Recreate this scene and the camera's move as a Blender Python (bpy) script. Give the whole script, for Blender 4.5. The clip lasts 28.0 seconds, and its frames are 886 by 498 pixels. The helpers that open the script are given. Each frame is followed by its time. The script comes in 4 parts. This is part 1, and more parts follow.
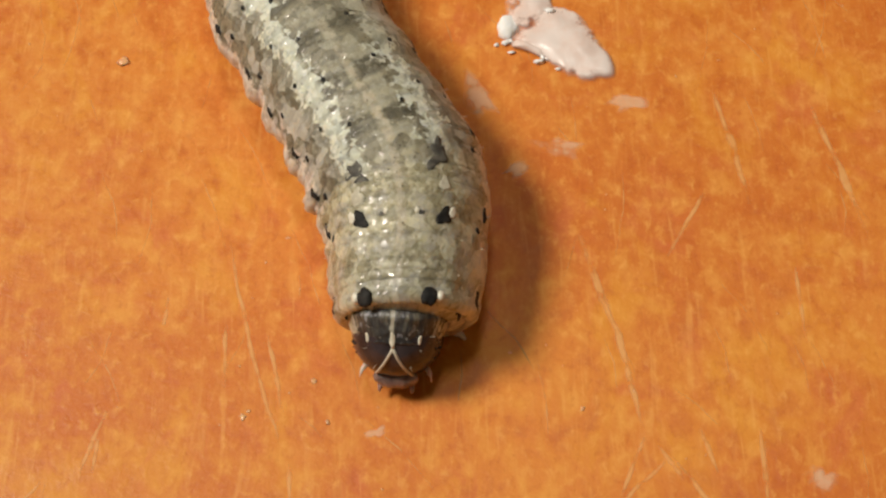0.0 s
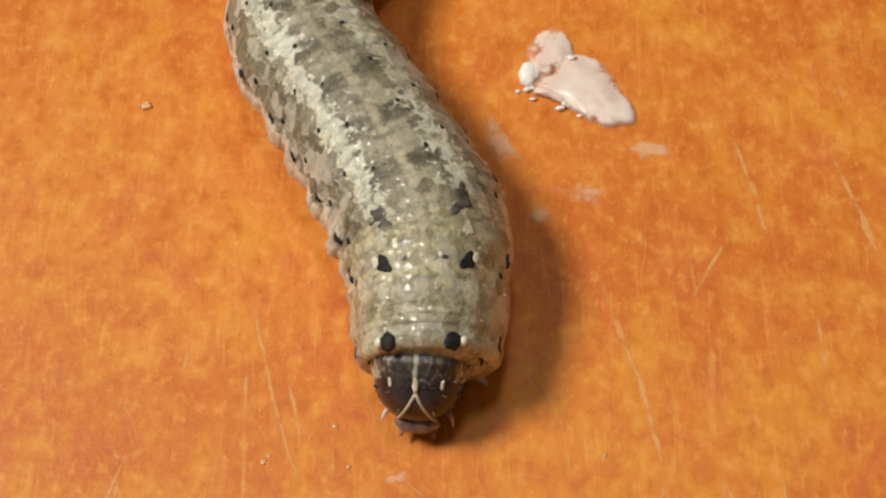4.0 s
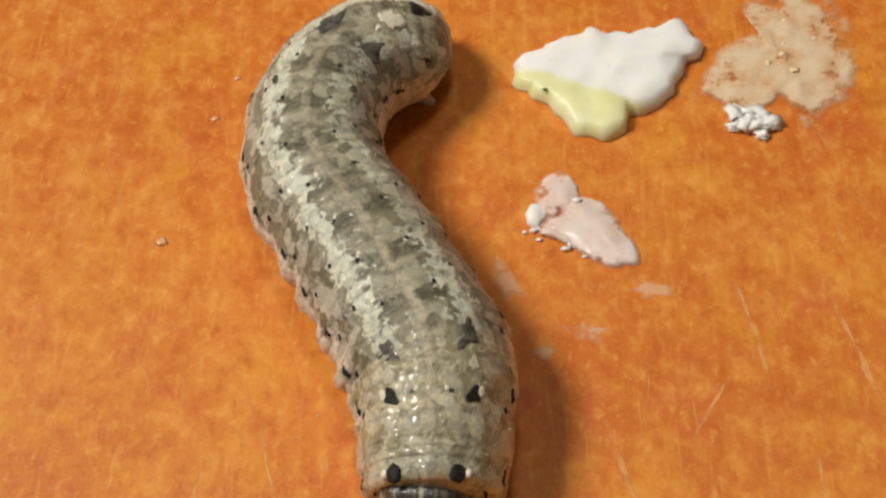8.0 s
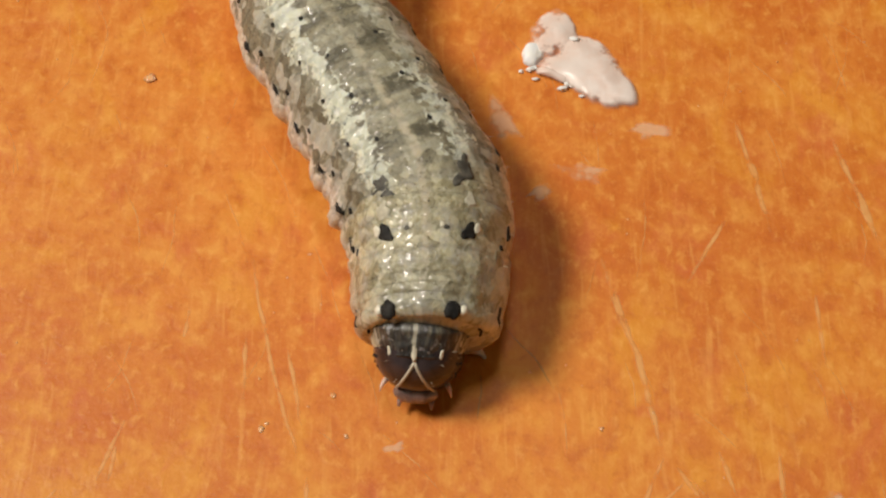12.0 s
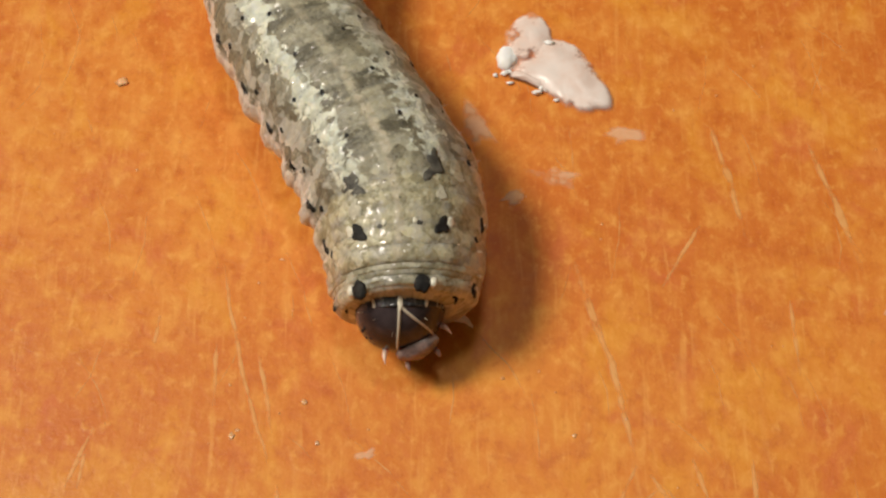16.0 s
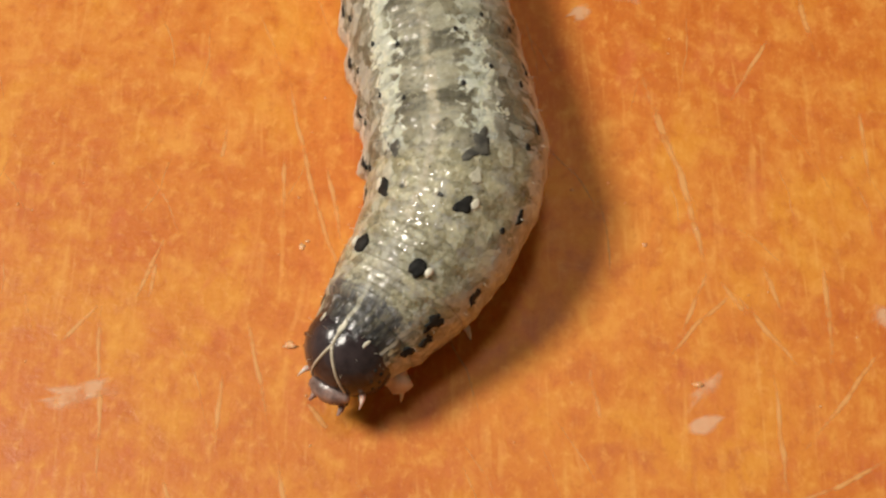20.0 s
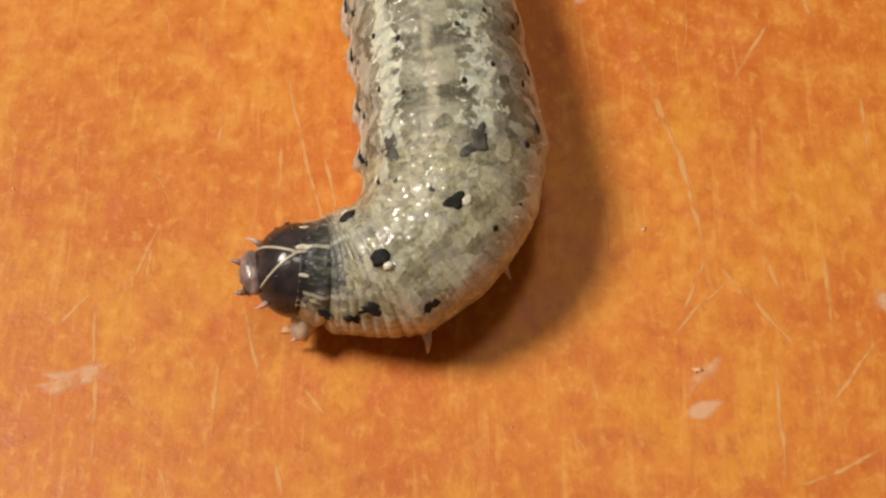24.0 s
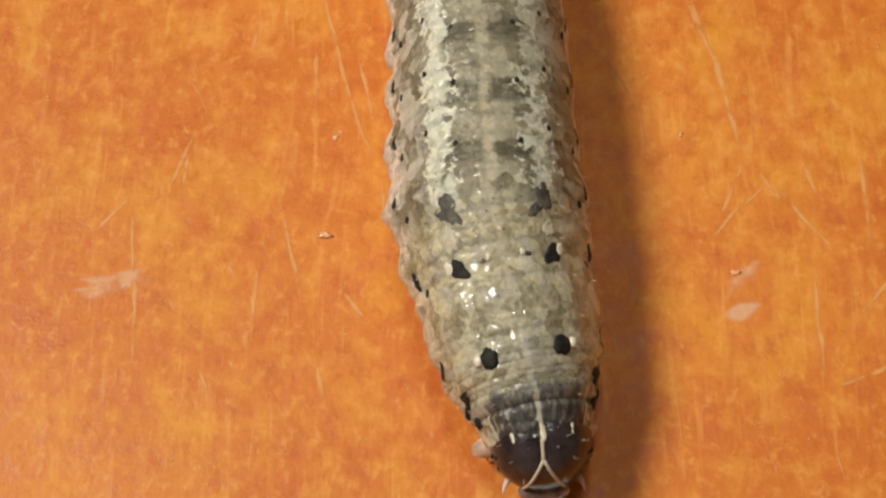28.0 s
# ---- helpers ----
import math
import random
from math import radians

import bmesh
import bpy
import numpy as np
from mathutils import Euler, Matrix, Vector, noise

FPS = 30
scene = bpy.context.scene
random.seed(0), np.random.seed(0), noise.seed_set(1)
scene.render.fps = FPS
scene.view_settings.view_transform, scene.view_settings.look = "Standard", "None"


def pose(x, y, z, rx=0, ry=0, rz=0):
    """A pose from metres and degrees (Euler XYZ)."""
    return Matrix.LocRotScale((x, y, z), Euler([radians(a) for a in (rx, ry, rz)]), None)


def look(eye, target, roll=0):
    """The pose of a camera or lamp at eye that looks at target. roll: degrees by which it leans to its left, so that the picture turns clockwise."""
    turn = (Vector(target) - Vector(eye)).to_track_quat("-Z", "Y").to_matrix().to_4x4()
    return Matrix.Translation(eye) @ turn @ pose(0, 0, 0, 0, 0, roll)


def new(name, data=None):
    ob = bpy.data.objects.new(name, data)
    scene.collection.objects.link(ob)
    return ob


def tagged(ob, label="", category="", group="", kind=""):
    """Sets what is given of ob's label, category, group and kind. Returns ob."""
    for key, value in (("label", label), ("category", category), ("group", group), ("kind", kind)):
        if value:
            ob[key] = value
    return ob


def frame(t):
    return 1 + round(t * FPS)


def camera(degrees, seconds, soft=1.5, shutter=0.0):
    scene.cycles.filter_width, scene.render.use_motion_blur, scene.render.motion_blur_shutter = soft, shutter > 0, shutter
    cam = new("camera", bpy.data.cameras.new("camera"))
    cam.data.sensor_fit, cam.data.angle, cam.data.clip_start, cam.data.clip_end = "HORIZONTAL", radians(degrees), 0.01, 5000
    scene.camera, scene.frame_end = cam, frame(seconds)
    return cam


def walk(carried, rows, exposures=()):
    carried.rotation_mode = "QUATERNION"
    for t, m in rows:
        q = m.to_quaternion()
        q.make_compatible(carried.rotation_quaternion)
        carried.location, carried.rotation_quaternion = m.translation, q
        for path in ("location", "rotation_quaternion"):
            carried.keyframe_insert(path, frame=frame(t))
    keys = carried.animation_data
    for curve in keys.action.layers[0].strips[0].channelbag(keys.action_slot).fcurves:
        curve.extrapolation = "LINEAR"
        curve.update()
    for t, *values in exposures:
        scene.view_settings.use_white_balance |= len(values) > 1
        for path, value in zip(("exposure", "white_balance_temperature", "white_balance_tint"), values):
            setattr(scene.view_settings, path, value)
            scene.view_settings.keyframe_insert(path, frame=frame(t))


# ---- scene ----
MM = 0.001
cam = camera(30.0, 28.0, soft=2.35, shutter=0.3)
PATH = [
    (0.0, pose(0.00290, -0.03183, 0.06253, 27.326, 4.045, -1.101)),
    (0.5, pose(0.00271, -0.03175, 0.06199, 27.022, 4.144, -0.918)),
    (1.0, pose(0.00251, -0.03142, 0.06196, 26.506, 4.154, -0.924)),
    (1.5, pose(0.00215, -0.03166, 0.06225, 26.231, 4.218, -0.811)),
    (2.0, pose(0.00237, -0.03189, 0.06282, 26.979, 4.218, -0.690)),
    (2.5, pose(0.00243, -0.03209, 0.06295, 28.929, 4.236, -0.689)),
    (4.5, pose(0.00196, -0.03201, 0.06237, 29.269, 3.801, -0.663)),
    (5.0, pose(0.00196, -0.03227, 0.06290, 30.094, 3.756, -0.541)),
    (5.5, pose(0.00213, -0.03278, 0.06317, 32.171, 3.873, -0.279)),
    (6.0, pose(0.00196, -0.03325, 0.06348, 33.614, 4.300, 0.150)),
    (6.5, pose(0.00194, -0.03341, 0.06335, 33.762, 4.293, 0.152)),
    (7.0, pose(0.00255, -0.03260, 0.06367, 34.323, 3.796, -0.097)),
    (7.5, pose(0.00264, -0.03295, 0.06390, 34.969, 3.808, 0.013)),
    (8.0, pose(0.00217, -0.03345, 0.06332, 34.503, 3.807, 0.063)),
    (8.5, pose(0.00168, -0.03390, 0.06220, 31.281, 4.032, 0.122)),
    (9.0, pose(0.00185, -0.03391, 0.06246, 31.089, 4.034, 0.183)),
    (9.5, pose(0.00199, -0.03343, 0.06192, 31.601, 3.418, 0.060)),
    (10.0, pose(0.00165, -0.03334, 0.06128, 30.198, 3.165, -0.113)),
    (10.5, pose(0.00150, -0.03365, 0.06147, 29.475, 3.132, -0.003)),
    (11.0, pose(0.00157, -0.03383, 0.06175, 29.699, 3.180, -0.000)),
    (11.5, pose(0.00153, -0.03393, 0.06175, 29.844, 3.128, 0.081)),
    (12.0, pose(0.00159, -0.03396, 0.06176, 29.933, 3.090, 0.130)),
    (12.5, pose(0.00156, -0.03365, 0.06149, 29.973, 2.952, 0.044)),
    (14.5, pose(0.00187, -0.03466, 0.06087, 30.481, 2.999, 0.180)),
    (15.0, pose(0.00228, -0.03412, 0.06128, 30.252, 3.165, 0.177)),
    (15.5, pose(0.00266, -0.03344, 0.06145, 29.796, 3.294, 0.120)),
    (16.0, pose(0.00229, -0.03360, 0.06135, 30.001, 2.776, -0.037)),
    (16.5, pose(0.00201, -0.03439, 0.06112, 30.208, 2.756, -0.005)),
    (17.0, pose(0.00168, -0.03453, 0.06096, 30.143, 2.564, 0.000)),
    (17.5, pose(0.00123, -0.03574, 0.05978, 29.046, 3.069, 0.161)),
    (18.0, pose(0.00125, -0.03503, 0.05981, 27.213, 3.147, 0.000)),
    (18.5, pose(0.00155, -0.03450, 0.05974, 27.259, 2.905, -0.048)),
    (19.0, pose(0.00074, -0.03483, 0.05978, 27.042, 2.123, -0.423)),
    (19.5, pose(-0.00001, -0.03538, 0.05972, 26.571, 2.036, -0.454)),
    (20.0, pose(-0.00042, -0.03669, 0.05977, 26.466, 2.967, -0.019)),
    (20.5, pose(-0.00122, -0.03776, 0.05984, 26.302, 3.445, 0.338)),
    (21.0, pose(-0.00040, -0.03734, 0.05965, 26.400, 4.016, 0.566)),
    (21.5, pose(-0.00037, -0.03747, 0.05915, 26.588, 3.791, 0.424)),
    (23.5, pose(-0.00065, -0.03787, 0.05913, 26.696, 3.289, 0.192)),
    (24.0, pose(-0.00014, -0.03684, 0.05921, 26.253, 3.152, 0.033)),
    (24.5, pose(-0.00034, -0.03624, 0.05979, 25.610, 2.869, -0.035)),
    (25.0, pose(-0.00000, -0.03738, 0.05947, 26.419, 3.218, 0.035)),
    (25.5, pose(-0.00034, -0.03760, 0.05946, 26.417, 2.815, -0.110)),
    (26.0, pose(0.00017, -0.03860, 0.05910, 26.847, 3.666, 0.353)),
    (26.5, pose(-0.00151, -0.03798, 0.05922, 25.918, 3.172, -0.081)),
    (26.8, pose(-0.00097, -0.03781, 0.05872, 26.17, 3.375, -0.113)),
    (27.0, pose(-0.00061, -0.03769, 0.05838, 25.132, 3.927, -0.134)),
    (27.2, pose(-0.00084, -0.03857, 0.05818, 24.045, 4.46, 0.020)),
    (27.5, pose(-0.00118, -0.03990, 0.05788, 25.089, 3.780, 0.251)),
    (28.0, pose(-0.00205, -0.03859, 0.05860, 24.601, 2.885, -0.185)),
]
walk(cam, PATH, [(0.0, -0.06, 6500, 10), (5.0, -0.03, 6500, 10), (6.0, -0.10, 6470, 10), (8.0, -0.14, 6420, 9.4), (10.0, -0.05, 6500, 10), (17.0, -0.05, 6500, 9.6),
                 (19.0, 0.04, 6500, 8.4), (22.0, 0.04, 6520, 9.0), (24.0, 0.0, 6560, 9.6), (25.5, 0.04, 6500, 8.4), (27.0, 0.03, 6520, 8.4), (28.0, -0.03, 6580, 9.4)])

# ---- world and lamps ----
world = bpy.data.worlds.new("world")
scene.world = world
world.use_nodes = True
world.node_tree.nodes["Background"].inputs["Color"].default_value = (0.9, 0.85, 0.75, 1)
world.node_tree.nodes["Background"].inputs["Strength"].default_value = 0.035


def area_lamp(name, eye, target, size, watts, colour):
    data = bpy.data.lights.new(name, "AREA")
    data.shape, data.size, data.energy, data.color = "DISK", size, watts, colour
    ob = new(name, data)
    ob.matrix_world = look(eye, target)
    return ob


area_lamp("kitchen_lamp", (-0.475, 0.12, 0.68), (0, 0, 0), 0.24, 6.8, (1.0, 0.93, 0.82))
area_lamp("ceiling_light", (0.15, 0.55, 2.30), (0, 0, 0), 0.45, 9.1, (1.0, 0.94, 0.84))

# ---- materials ----


class Graph:
    """A node material built step by step."""

    def __init__(self, name, roughness=0.5, specular=0.5):
        self.mat = bpy.data.materials.new(name)
        self.mat.use_nodes = True
        self.tree = self.mat.node_tree
        self.bsdf = self.tree.nodes["Principled BSDF"]
        self.put(self.bsdf.inputs["Roughness"], roughness)
        self.put(self.bsdf.inputs["Specular IOR Level"], specular)

    def put(self, socket, value):
        if isinstance(value, bpy.types.NodeSocket):
            self.tree.links.new(value, socket)
        elif isinstance(value, (tuple, list)) and socket.type == "RGBA":
            socket.default_value = (*value[:3], 1)
        else:
            socket.default_value = value

    def node(self, kind, **inputs):
        n = self.tree.nodes.new(kind)
        for key, value in inputs.items():
            self.put(n.inputs[key.replace("_", " ")], value)
        return n

    def math(self, op, a, b=0.0, clamp=False):
        n = self.tree.nodes.new("ShaderNodeMath")
        n.operation, n.use_clamp = op, clamp
        self.put(n.inputs[0], a)
        self.put(n.inputs[1], b)
        return n.outputs[0]

    def ramp(self, value, low, high, out0=0.0, out1=1.0):
        n = self.tree.nodes.new("ShaderNodeMapRange")
        n.interpolation_type = "SMOOTHSTEP"
        for key, v in (("Value", value), ("From Min", low), ("From Max", high), ("To Min", out0), ("To Max", out1)):
            self.put(n.inputs[key], v)
        return n.outputs["Result"]

    def mix(self, fac, a, b, blend="MIX"):
        n = self.tree.nodes.new("ShaderNodeMix")
        n.data_type, n.blend_type = "RGBA", blend
        self.put(n.inputs[0], fac)
        self.put(n.inputs[6], a)
        self.put(n.inputs[7], b)
        return n.outputs[2]

    def noise(self, vector, scale, detail=4.0, rough=0.55, distort=0.0):
        n = self.node("ShaderNodeTexNoise", Vector=vector, Scale=scale, Detail=detail, Roughness=rough, Distortion=distort)
        return n.outputs["Fac"]

    def voronoi(self, vector, scale, feature="F1", out="Distance"):
        n = self.tree.nodes.new("ShaderNodeTexVoronoi")
        n.feature = feature
        self.put(n.inputs["Vector"], vector)
        self.put(n.inputs["Scale"], scale)
        return n.outputs[out]

    def place(self, scale=(1, 1, 1), turn=0.0):
        coord = self.node("ShaderNodeTexCoord").outputs["Object"]
        n = self.node("ShaderNodeMapping", Vector=coord, Rotation=(0, 0, radians(turn)), Scale=scale)
        return n.outputs["Vector"]

    def bump(self, height, strength, distance):
        n = self.node("ShaderNodeBump", Height=height, Strength=strength, Distance=distance)
        self.put(self.bsdf.inputs["Normal"], n.outputs["Normal"])

    def colour(self, value):
        self.put(self.bsdf.inputs["Base Color"], value)
        return self


def board_material():
    g = Graph("orange_board", 0.5, 0.28)
    p = g.place()
    cloud = g.noise(p, 75, 5, 0.6, 0.4)
    patch_a = g.noise(g.place((1, 0.8, 1), 12), 230, 4, 0.58, 0.6)
    patch_b = g.noise(g.place((1, 0.85, 1), -20), 340, 4, 0.6, 0.8)
    blotch = g.noise(g.place((1, 0.8, 1), 8), 800, 4, 0.60, 0.3)
    fine = g.noise(g.place((1, 0.75, 1), 10), 1900, 4, 0.64, 0.2)
    grit = g.noise(p, 4600, 3, 0.6)
    c = g.mix(g.ramp(cloud, 0.34, 0.66), (0.60, 0.156, 0.017), (0.70, 0.231, 0.030))
    c = g.mix(g.ramp(patch_a, 0.50, 0.68, 0.0, 0.62), c, (0.74, 0.300, 0.026))
    c = g.mix(g.ramp(patch_b, 0.53, 0.72, 0.0, 0.50), c, (0.62, 0.140, 0.042))
    c = g.mix(g.ramp(blotch, 0.47, 0.76, 0.0, 0.55), c, (0.84, 0.395, 0.075))
    c = g.mix(g.ramp(blotch, 0.50, 0.26, 0.0, 0.55), c, (0.49, 0.098, 0.011))
    c = g.mix(g.ramp(fine, 0.50, 0.76, 0.0, 0.56), c, (0.85, 0.405, 0.085))
    c = g.mix(g.ramp(fine, 0.47, 0.28, 0.0, 0.42), c, (0.50, 0.105, 0.012))
    # short pale fibres in several directions
    for k, (turn, amount) in enumerate(((9, 0.32), (-15, 0.32), (27, 0.30), (62, 0.26), (-40, 0.26))):
        wander = g.noise(g.place((1, 1, 1), turn), 300 + 40 * k, 2)
        fibre = g.node("ShaderNodeTexNoise", Vector=g.place((1100 + 260 * k, 120, 1), turn), Scale=1.0, Detail=2.0, Roughness=0.5, Distortion=1.6).outputs["Fac"]
        c = g.mix(g.math("MULTIPLY", g.ramp(fibre, 0.58, 0.76), g.math("MULTIPLY", g.ramp(wander, 0.46, 0.62), amount)), c, (0.86, 0.43, 0.10))
    c = g.mix(g.ramp(grit, 0.56, 0.74, 0.0, 0.3), c, (0.80, 0.37, 0.07))
    g.colour(c)
    g.put(g.bsdf.inputs["Roughness"], g.ramp(blotch, 0.3, 0.7, 0.40, 0.58))
    g.bump(g.math("ADD", g.math("MULTIPLY", fine, 0.7), g.math("MULTIPLY", grit, 0.3)), 0.4, 0.00012)
    return g.mat


def skin_material():
    """Mottled skin: rest.x is the way along the body in mm, rest.y the angle from the back's midline."""
    g = Graph("mottled_skin", 0.5, 0.4)
    a = g.tree.nodes.new("ShaderNodeAttribute")
    a.attribute_name = "rest"
    xyz = g.node("ShaderNodeSeparateXYZ", Vector=a.outputs["Vector"])
    s, v = xyz.outputs["X"], xyz.outputs["Y"]
    flat = g.node("ShaderNodeCombineXYZ", X=s, Y=g.math("MULTIPLY", v, 3.1)).outputs["Vector"]
    warp = g.node("ShaderNodeTexNoise", Vector=flat, Scale=1.6, Detail=3.0).outputs["Color"]
    bent = g.node("ShaderNodeVectorMath").outputs["Vector"]
    add = bent.node
    add.operation = "MULTIPLY_ADD"
    g.put(add.inputs[0], warp)
    add.inputs[1].default_value = (0.16, 0.16, 0.16)
    g.put(add.inputs[2], flat)
    n_big = g.noise(flat, 0.7, 4, 0.6)
    n_mid = g.noise(flat, 1.9, 5, 0.62, 0.5)
    n_fine = g.noise(flat, 6.5, 4, 0.65)
    plate = g.node("ShaderNodeSeparateColor", Color=g.voronoi(bent, 1.7, "F1", "Color")).outputs["Red"]
    grain = g.node("ShaderNodeSeparateColor", Color=g.voronoi(bent, 4.2, "F1", "Color")).outputs["Green"]
    mottle = g.math("ADD", g.math("MULTIPLY", plate, 0.38), g.math("ADD", g.math("MULTIPLY", grain, 0.24), g.math("MULTIPLY", n_mid, 0.38)))
    wob = g.math("MULTIPLY", g.math("SUBTRACT", mottle, 0.5), 0.55)
    across = g.math("ABSOLUTE", v)
    side = g.math("ADD", across, wob)
    cycle = g.math("COSINE", g.math("MULTIPLY", g.math("SUBTRACT", g.math("ADD", s, g.math("MULTIPLY", wob, 1.4)), 11.4), 2 * math.pi / 2.4))
    rear = g.ramp(s, 9.0, 10.4)
    # sandy thorax, olive grey body, both in small facets
    front = g.mix(g.ramp(mottle, 0.26, 0.72), (0.255, 0.220, 0.128), (0.640, 0.590, 0.410))
    back = g.mix(g.ramp(mottle, 0.28, 0.70), (0.155, 0.142, 0.096), (0.560, 0.535, 0.405))
    c = g.mix(rear, front, back)
    c = g.mix(g.ramp(n_big, 0.42, 0.62, 0.0, 0.35), c, (0.450, 0.415, 0.265))
    # lilac and olive clouds on the thorax
    fore = g.math("SUBTRACT", 1.0, rear)
    c = g.mix(g.math("MULTIPLY", fore, g.ramp(g.noise(flat, 0.9, 3, 0.6), 0.50, 0.62, 0.0, 0.5)), c, (0.410, 0.385, 0.345))
    c = g.mix(g.math("MULTIPLY", fore, g.ramp(g.noise(flat, 1.5, 4, 0.6, 0.8), 0.55, 0.68, 0.0, 0.65)), c, (0.185, 0.165, 0.085))
    # greyer flanks with lilac-grey facets
    flank = g.math("MULTIPLY", g.ramp(side, 0.68, 0.84), rear)
    c = g.mix(g.math("MULTIPLY", flank, 0.55), c, g.mix(g.ramp(plate, 0.45, 0.75), (0.170, 0.150, 0.105), (0.440, 0.420, 0.370)))
    # two brown-grey blotches on the back of each segment, either side of the midline
    inner = g.math("MULTIPLY", g.ramp(side, 0.42, 0.32), rear)
    c = g.mix(g.math("MULTIPLY", inner, 0.40), c, (0.260, 0.228, 0.158))
    pair = g.math("MULTIPLY", g.ramp(cycle, -0.05, 0.75), g.ramp(across, 0.05, 0.10))
    c = g.mix(g.math("MULTIPLY", g.math("MULTIPLY", inner, pair), g.ramp(grain, 0.0, 0.9, 0.85, 0.55)), c, (0.100, 0.090, 0.060))
    # pale scalloped stripe on each side of the back with a crisp cream outer edge
    wave = g.math("ADD", side, g.math("MULTIPLY", cycle, 0.045))
    stripe = g.math("MULTIPLY", g.math("MULTIPLY", g.ramp(side, 0.35, 0.43), g.ramp(wave, 0.72, 0.67)), rear)
    # painted shade: the stripe breaks up tailward on the side away from the lamp
    whole = g.math("SUBTRACT", 1.0, g.math("MULTIPLY", g.math("MULTIPLY", g.ramp(v, 0.0, -0.1), g.ramp(s, 13.0, 17.0)), g.ramp(g.noise(flat, 0.8, 3, 0.6, 0.4), 0.40, 0.54, 0.25, 0.9)))
    stripe = g.math("MULTIPLY", stripe, whole)
    c = g.mix(g.math("MULTIPLY", stripe, g.ramp(mottle, 0.25, 0.5, 0.66, 0.94)), c, g.mix(grain, (0.54, 0.55, 0.43), (0.76, 0.77, 0.64)))
    rim = g.math("MULTIPLY", g.math("MULTIPLY", g.ramp(wave, 0.60, 0.65), g.ramp(wave, 0.73, 0.68)), rear)
    c = g.mix(g.math("MULTIPLY", g.math("MULTIPLY", rim, whole), 0.7), c, (0.82, 0.79, 0.62))
    under = g.math("MULTIPLY", g.math("MULTIPLY", g.ramp(wave, 0.70, 0.74), g.ramp(wave, 0.92, 0.77)), rear)
    c = g.mix(g.math("MULTIPLY", under, 0.50), c, (0.125, 0.108, 0.075))
    # broken pale dashes along the midline
    line = g.math("MULTIPLY", g.ramp(g.math("ABSOLUTE", g.math("ADD", v, g.math("MULTIPLY", wob, 0.18))), 0.075, 0.03), g.math("MULTIPLY", g.ramp(n_mid, 0.42, 0.54, 0.2, 0.8), g.ramp(s, 12.0, 18.0, 1.0, 0.4)))
    c = g.mix(line, c, (0.56, 0.49, 0.36))
    # black flecks and dusty pale grains
    fleck = g.math("MULTIPLY", g.ramp(n_fine, 0.59, 0.65), g.ramp(plate, 0.50, 0.30))
    c = g.mix(g.math("MULTIPLY", fleck, g.ramp(s, 5.0, 10.0, 0.7, 0.85)), c, (0.035, 0.030, 0.022))
    pale = g.math("MULTIPLY", g.ramp(n_fine, 0.43, 0.34), g.ramp(plate, 0.3, 0.8, 0.1, 0.55))
    c = g.mix(pale, c, (0.64, 0.60, 0.44))
    # the rosy fold low on the flank, and the belly
    fold = g.math("MULTIPLY", g.ramp(side, 1.24, 1.44), g.ramp(side, 2.3, 1.95))
    c = g.mix(g.math("MULTIPLY", fold, g.ramp(s, 5.0, 11.5, 0.30, 0.80)), c, g.mix(grain, (0.64, 0.48, 0.36), (0.86, 0.75, 0.63)))
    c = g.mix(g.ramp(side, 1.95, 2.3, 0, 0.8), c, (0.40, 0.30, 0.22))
    # slate shield behind the head, streaked lengthwise, with three pale lines
    at = g.math("ADD", s, g.math("MULTIPLY", wob, 1.6))
    streak = g.noise(g.node("ShaderNodeCombineXYZ", X=g.math("MULTIPLY", s, 0.8), Y=g.math("MULTIPLY", v, 9.0)).outputs["Vector"], 1.0, 4, 0.65)
    c = g.mix(g.math("MULTIPLY", g.ramp(at, 6.6, 2.6, 0, 0.26), g.ramp(side, 0.50, 0.18)), c, (0.240, 0.236, 0.215))
    shield = g.math("MULTIPLY", g.ramp(at, 2.25, 1.45), g.ramp(side, 1.22, 0.88))
    slate = g.mix(g.ramp(s, 0.6, 2.6), (0.022, 0.022, 0.027), (0.118, 0.121, 0.136))
    c = g.mix(g.math("MULTIPLY", shield, g.ramp(streak, 0.34, 0.70, 0.97, 0.62)), c, slate)
    c = g.mix(g.math("MULTIPLY", g.ramp(at, 1.0, -0.2, 0.0, 0.85), g.ramp(side, 1.2, 0.95)), c, (0.014, 0.013, 0.015))
    c = g.mix(g.math("MULTIPLY", shield, g.math("MULTIPLY", g.ramp(grain, 0.80, 0.88), g.ramp(n_mid, 0.45, 0.58, 0.0, 0.7))), c, (0.34, 0.34, 0.36))
    mid = g.math("MULTIPLY", g.ramp(g.math("ABSOLUTE", g.math("ADD", v, g.math("MULTIPLY", wob, 0.16))), 0.055, 0.025), g.ramp(s, 5.6, 3.6))
    out = g.math("MULTIPLY", g.ramp(g.math("ABSOLUTE", g.math("SUBTRACT", g.math("ADD", across, g.math("MULTIPLY", wob, 0.2)), 0.95)), 0.06, 0.02), g.ramp(s, 3.0, 1.2))
    c = g.mix(g.math("MULTIPLY", g.math("MAXIMUM", mid, out), 0.75), c, (0.56, 0.53, 0.42))
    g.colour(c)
    wet = g.ramp(s, 9.0, 5.0, 0.22, 0.75)
    g.put(g.bsdf.inputs["Roughness"], g.ramp(n_fine, 0.3, 0.7, 0.42, 0.58))
    g.put(g.bsdf.inputs["Specular IOR Level"], g.ramp(s, 10.0, 5.0, 0.32, 0.45))
    cell = g.voronoi(bent, 4.2)
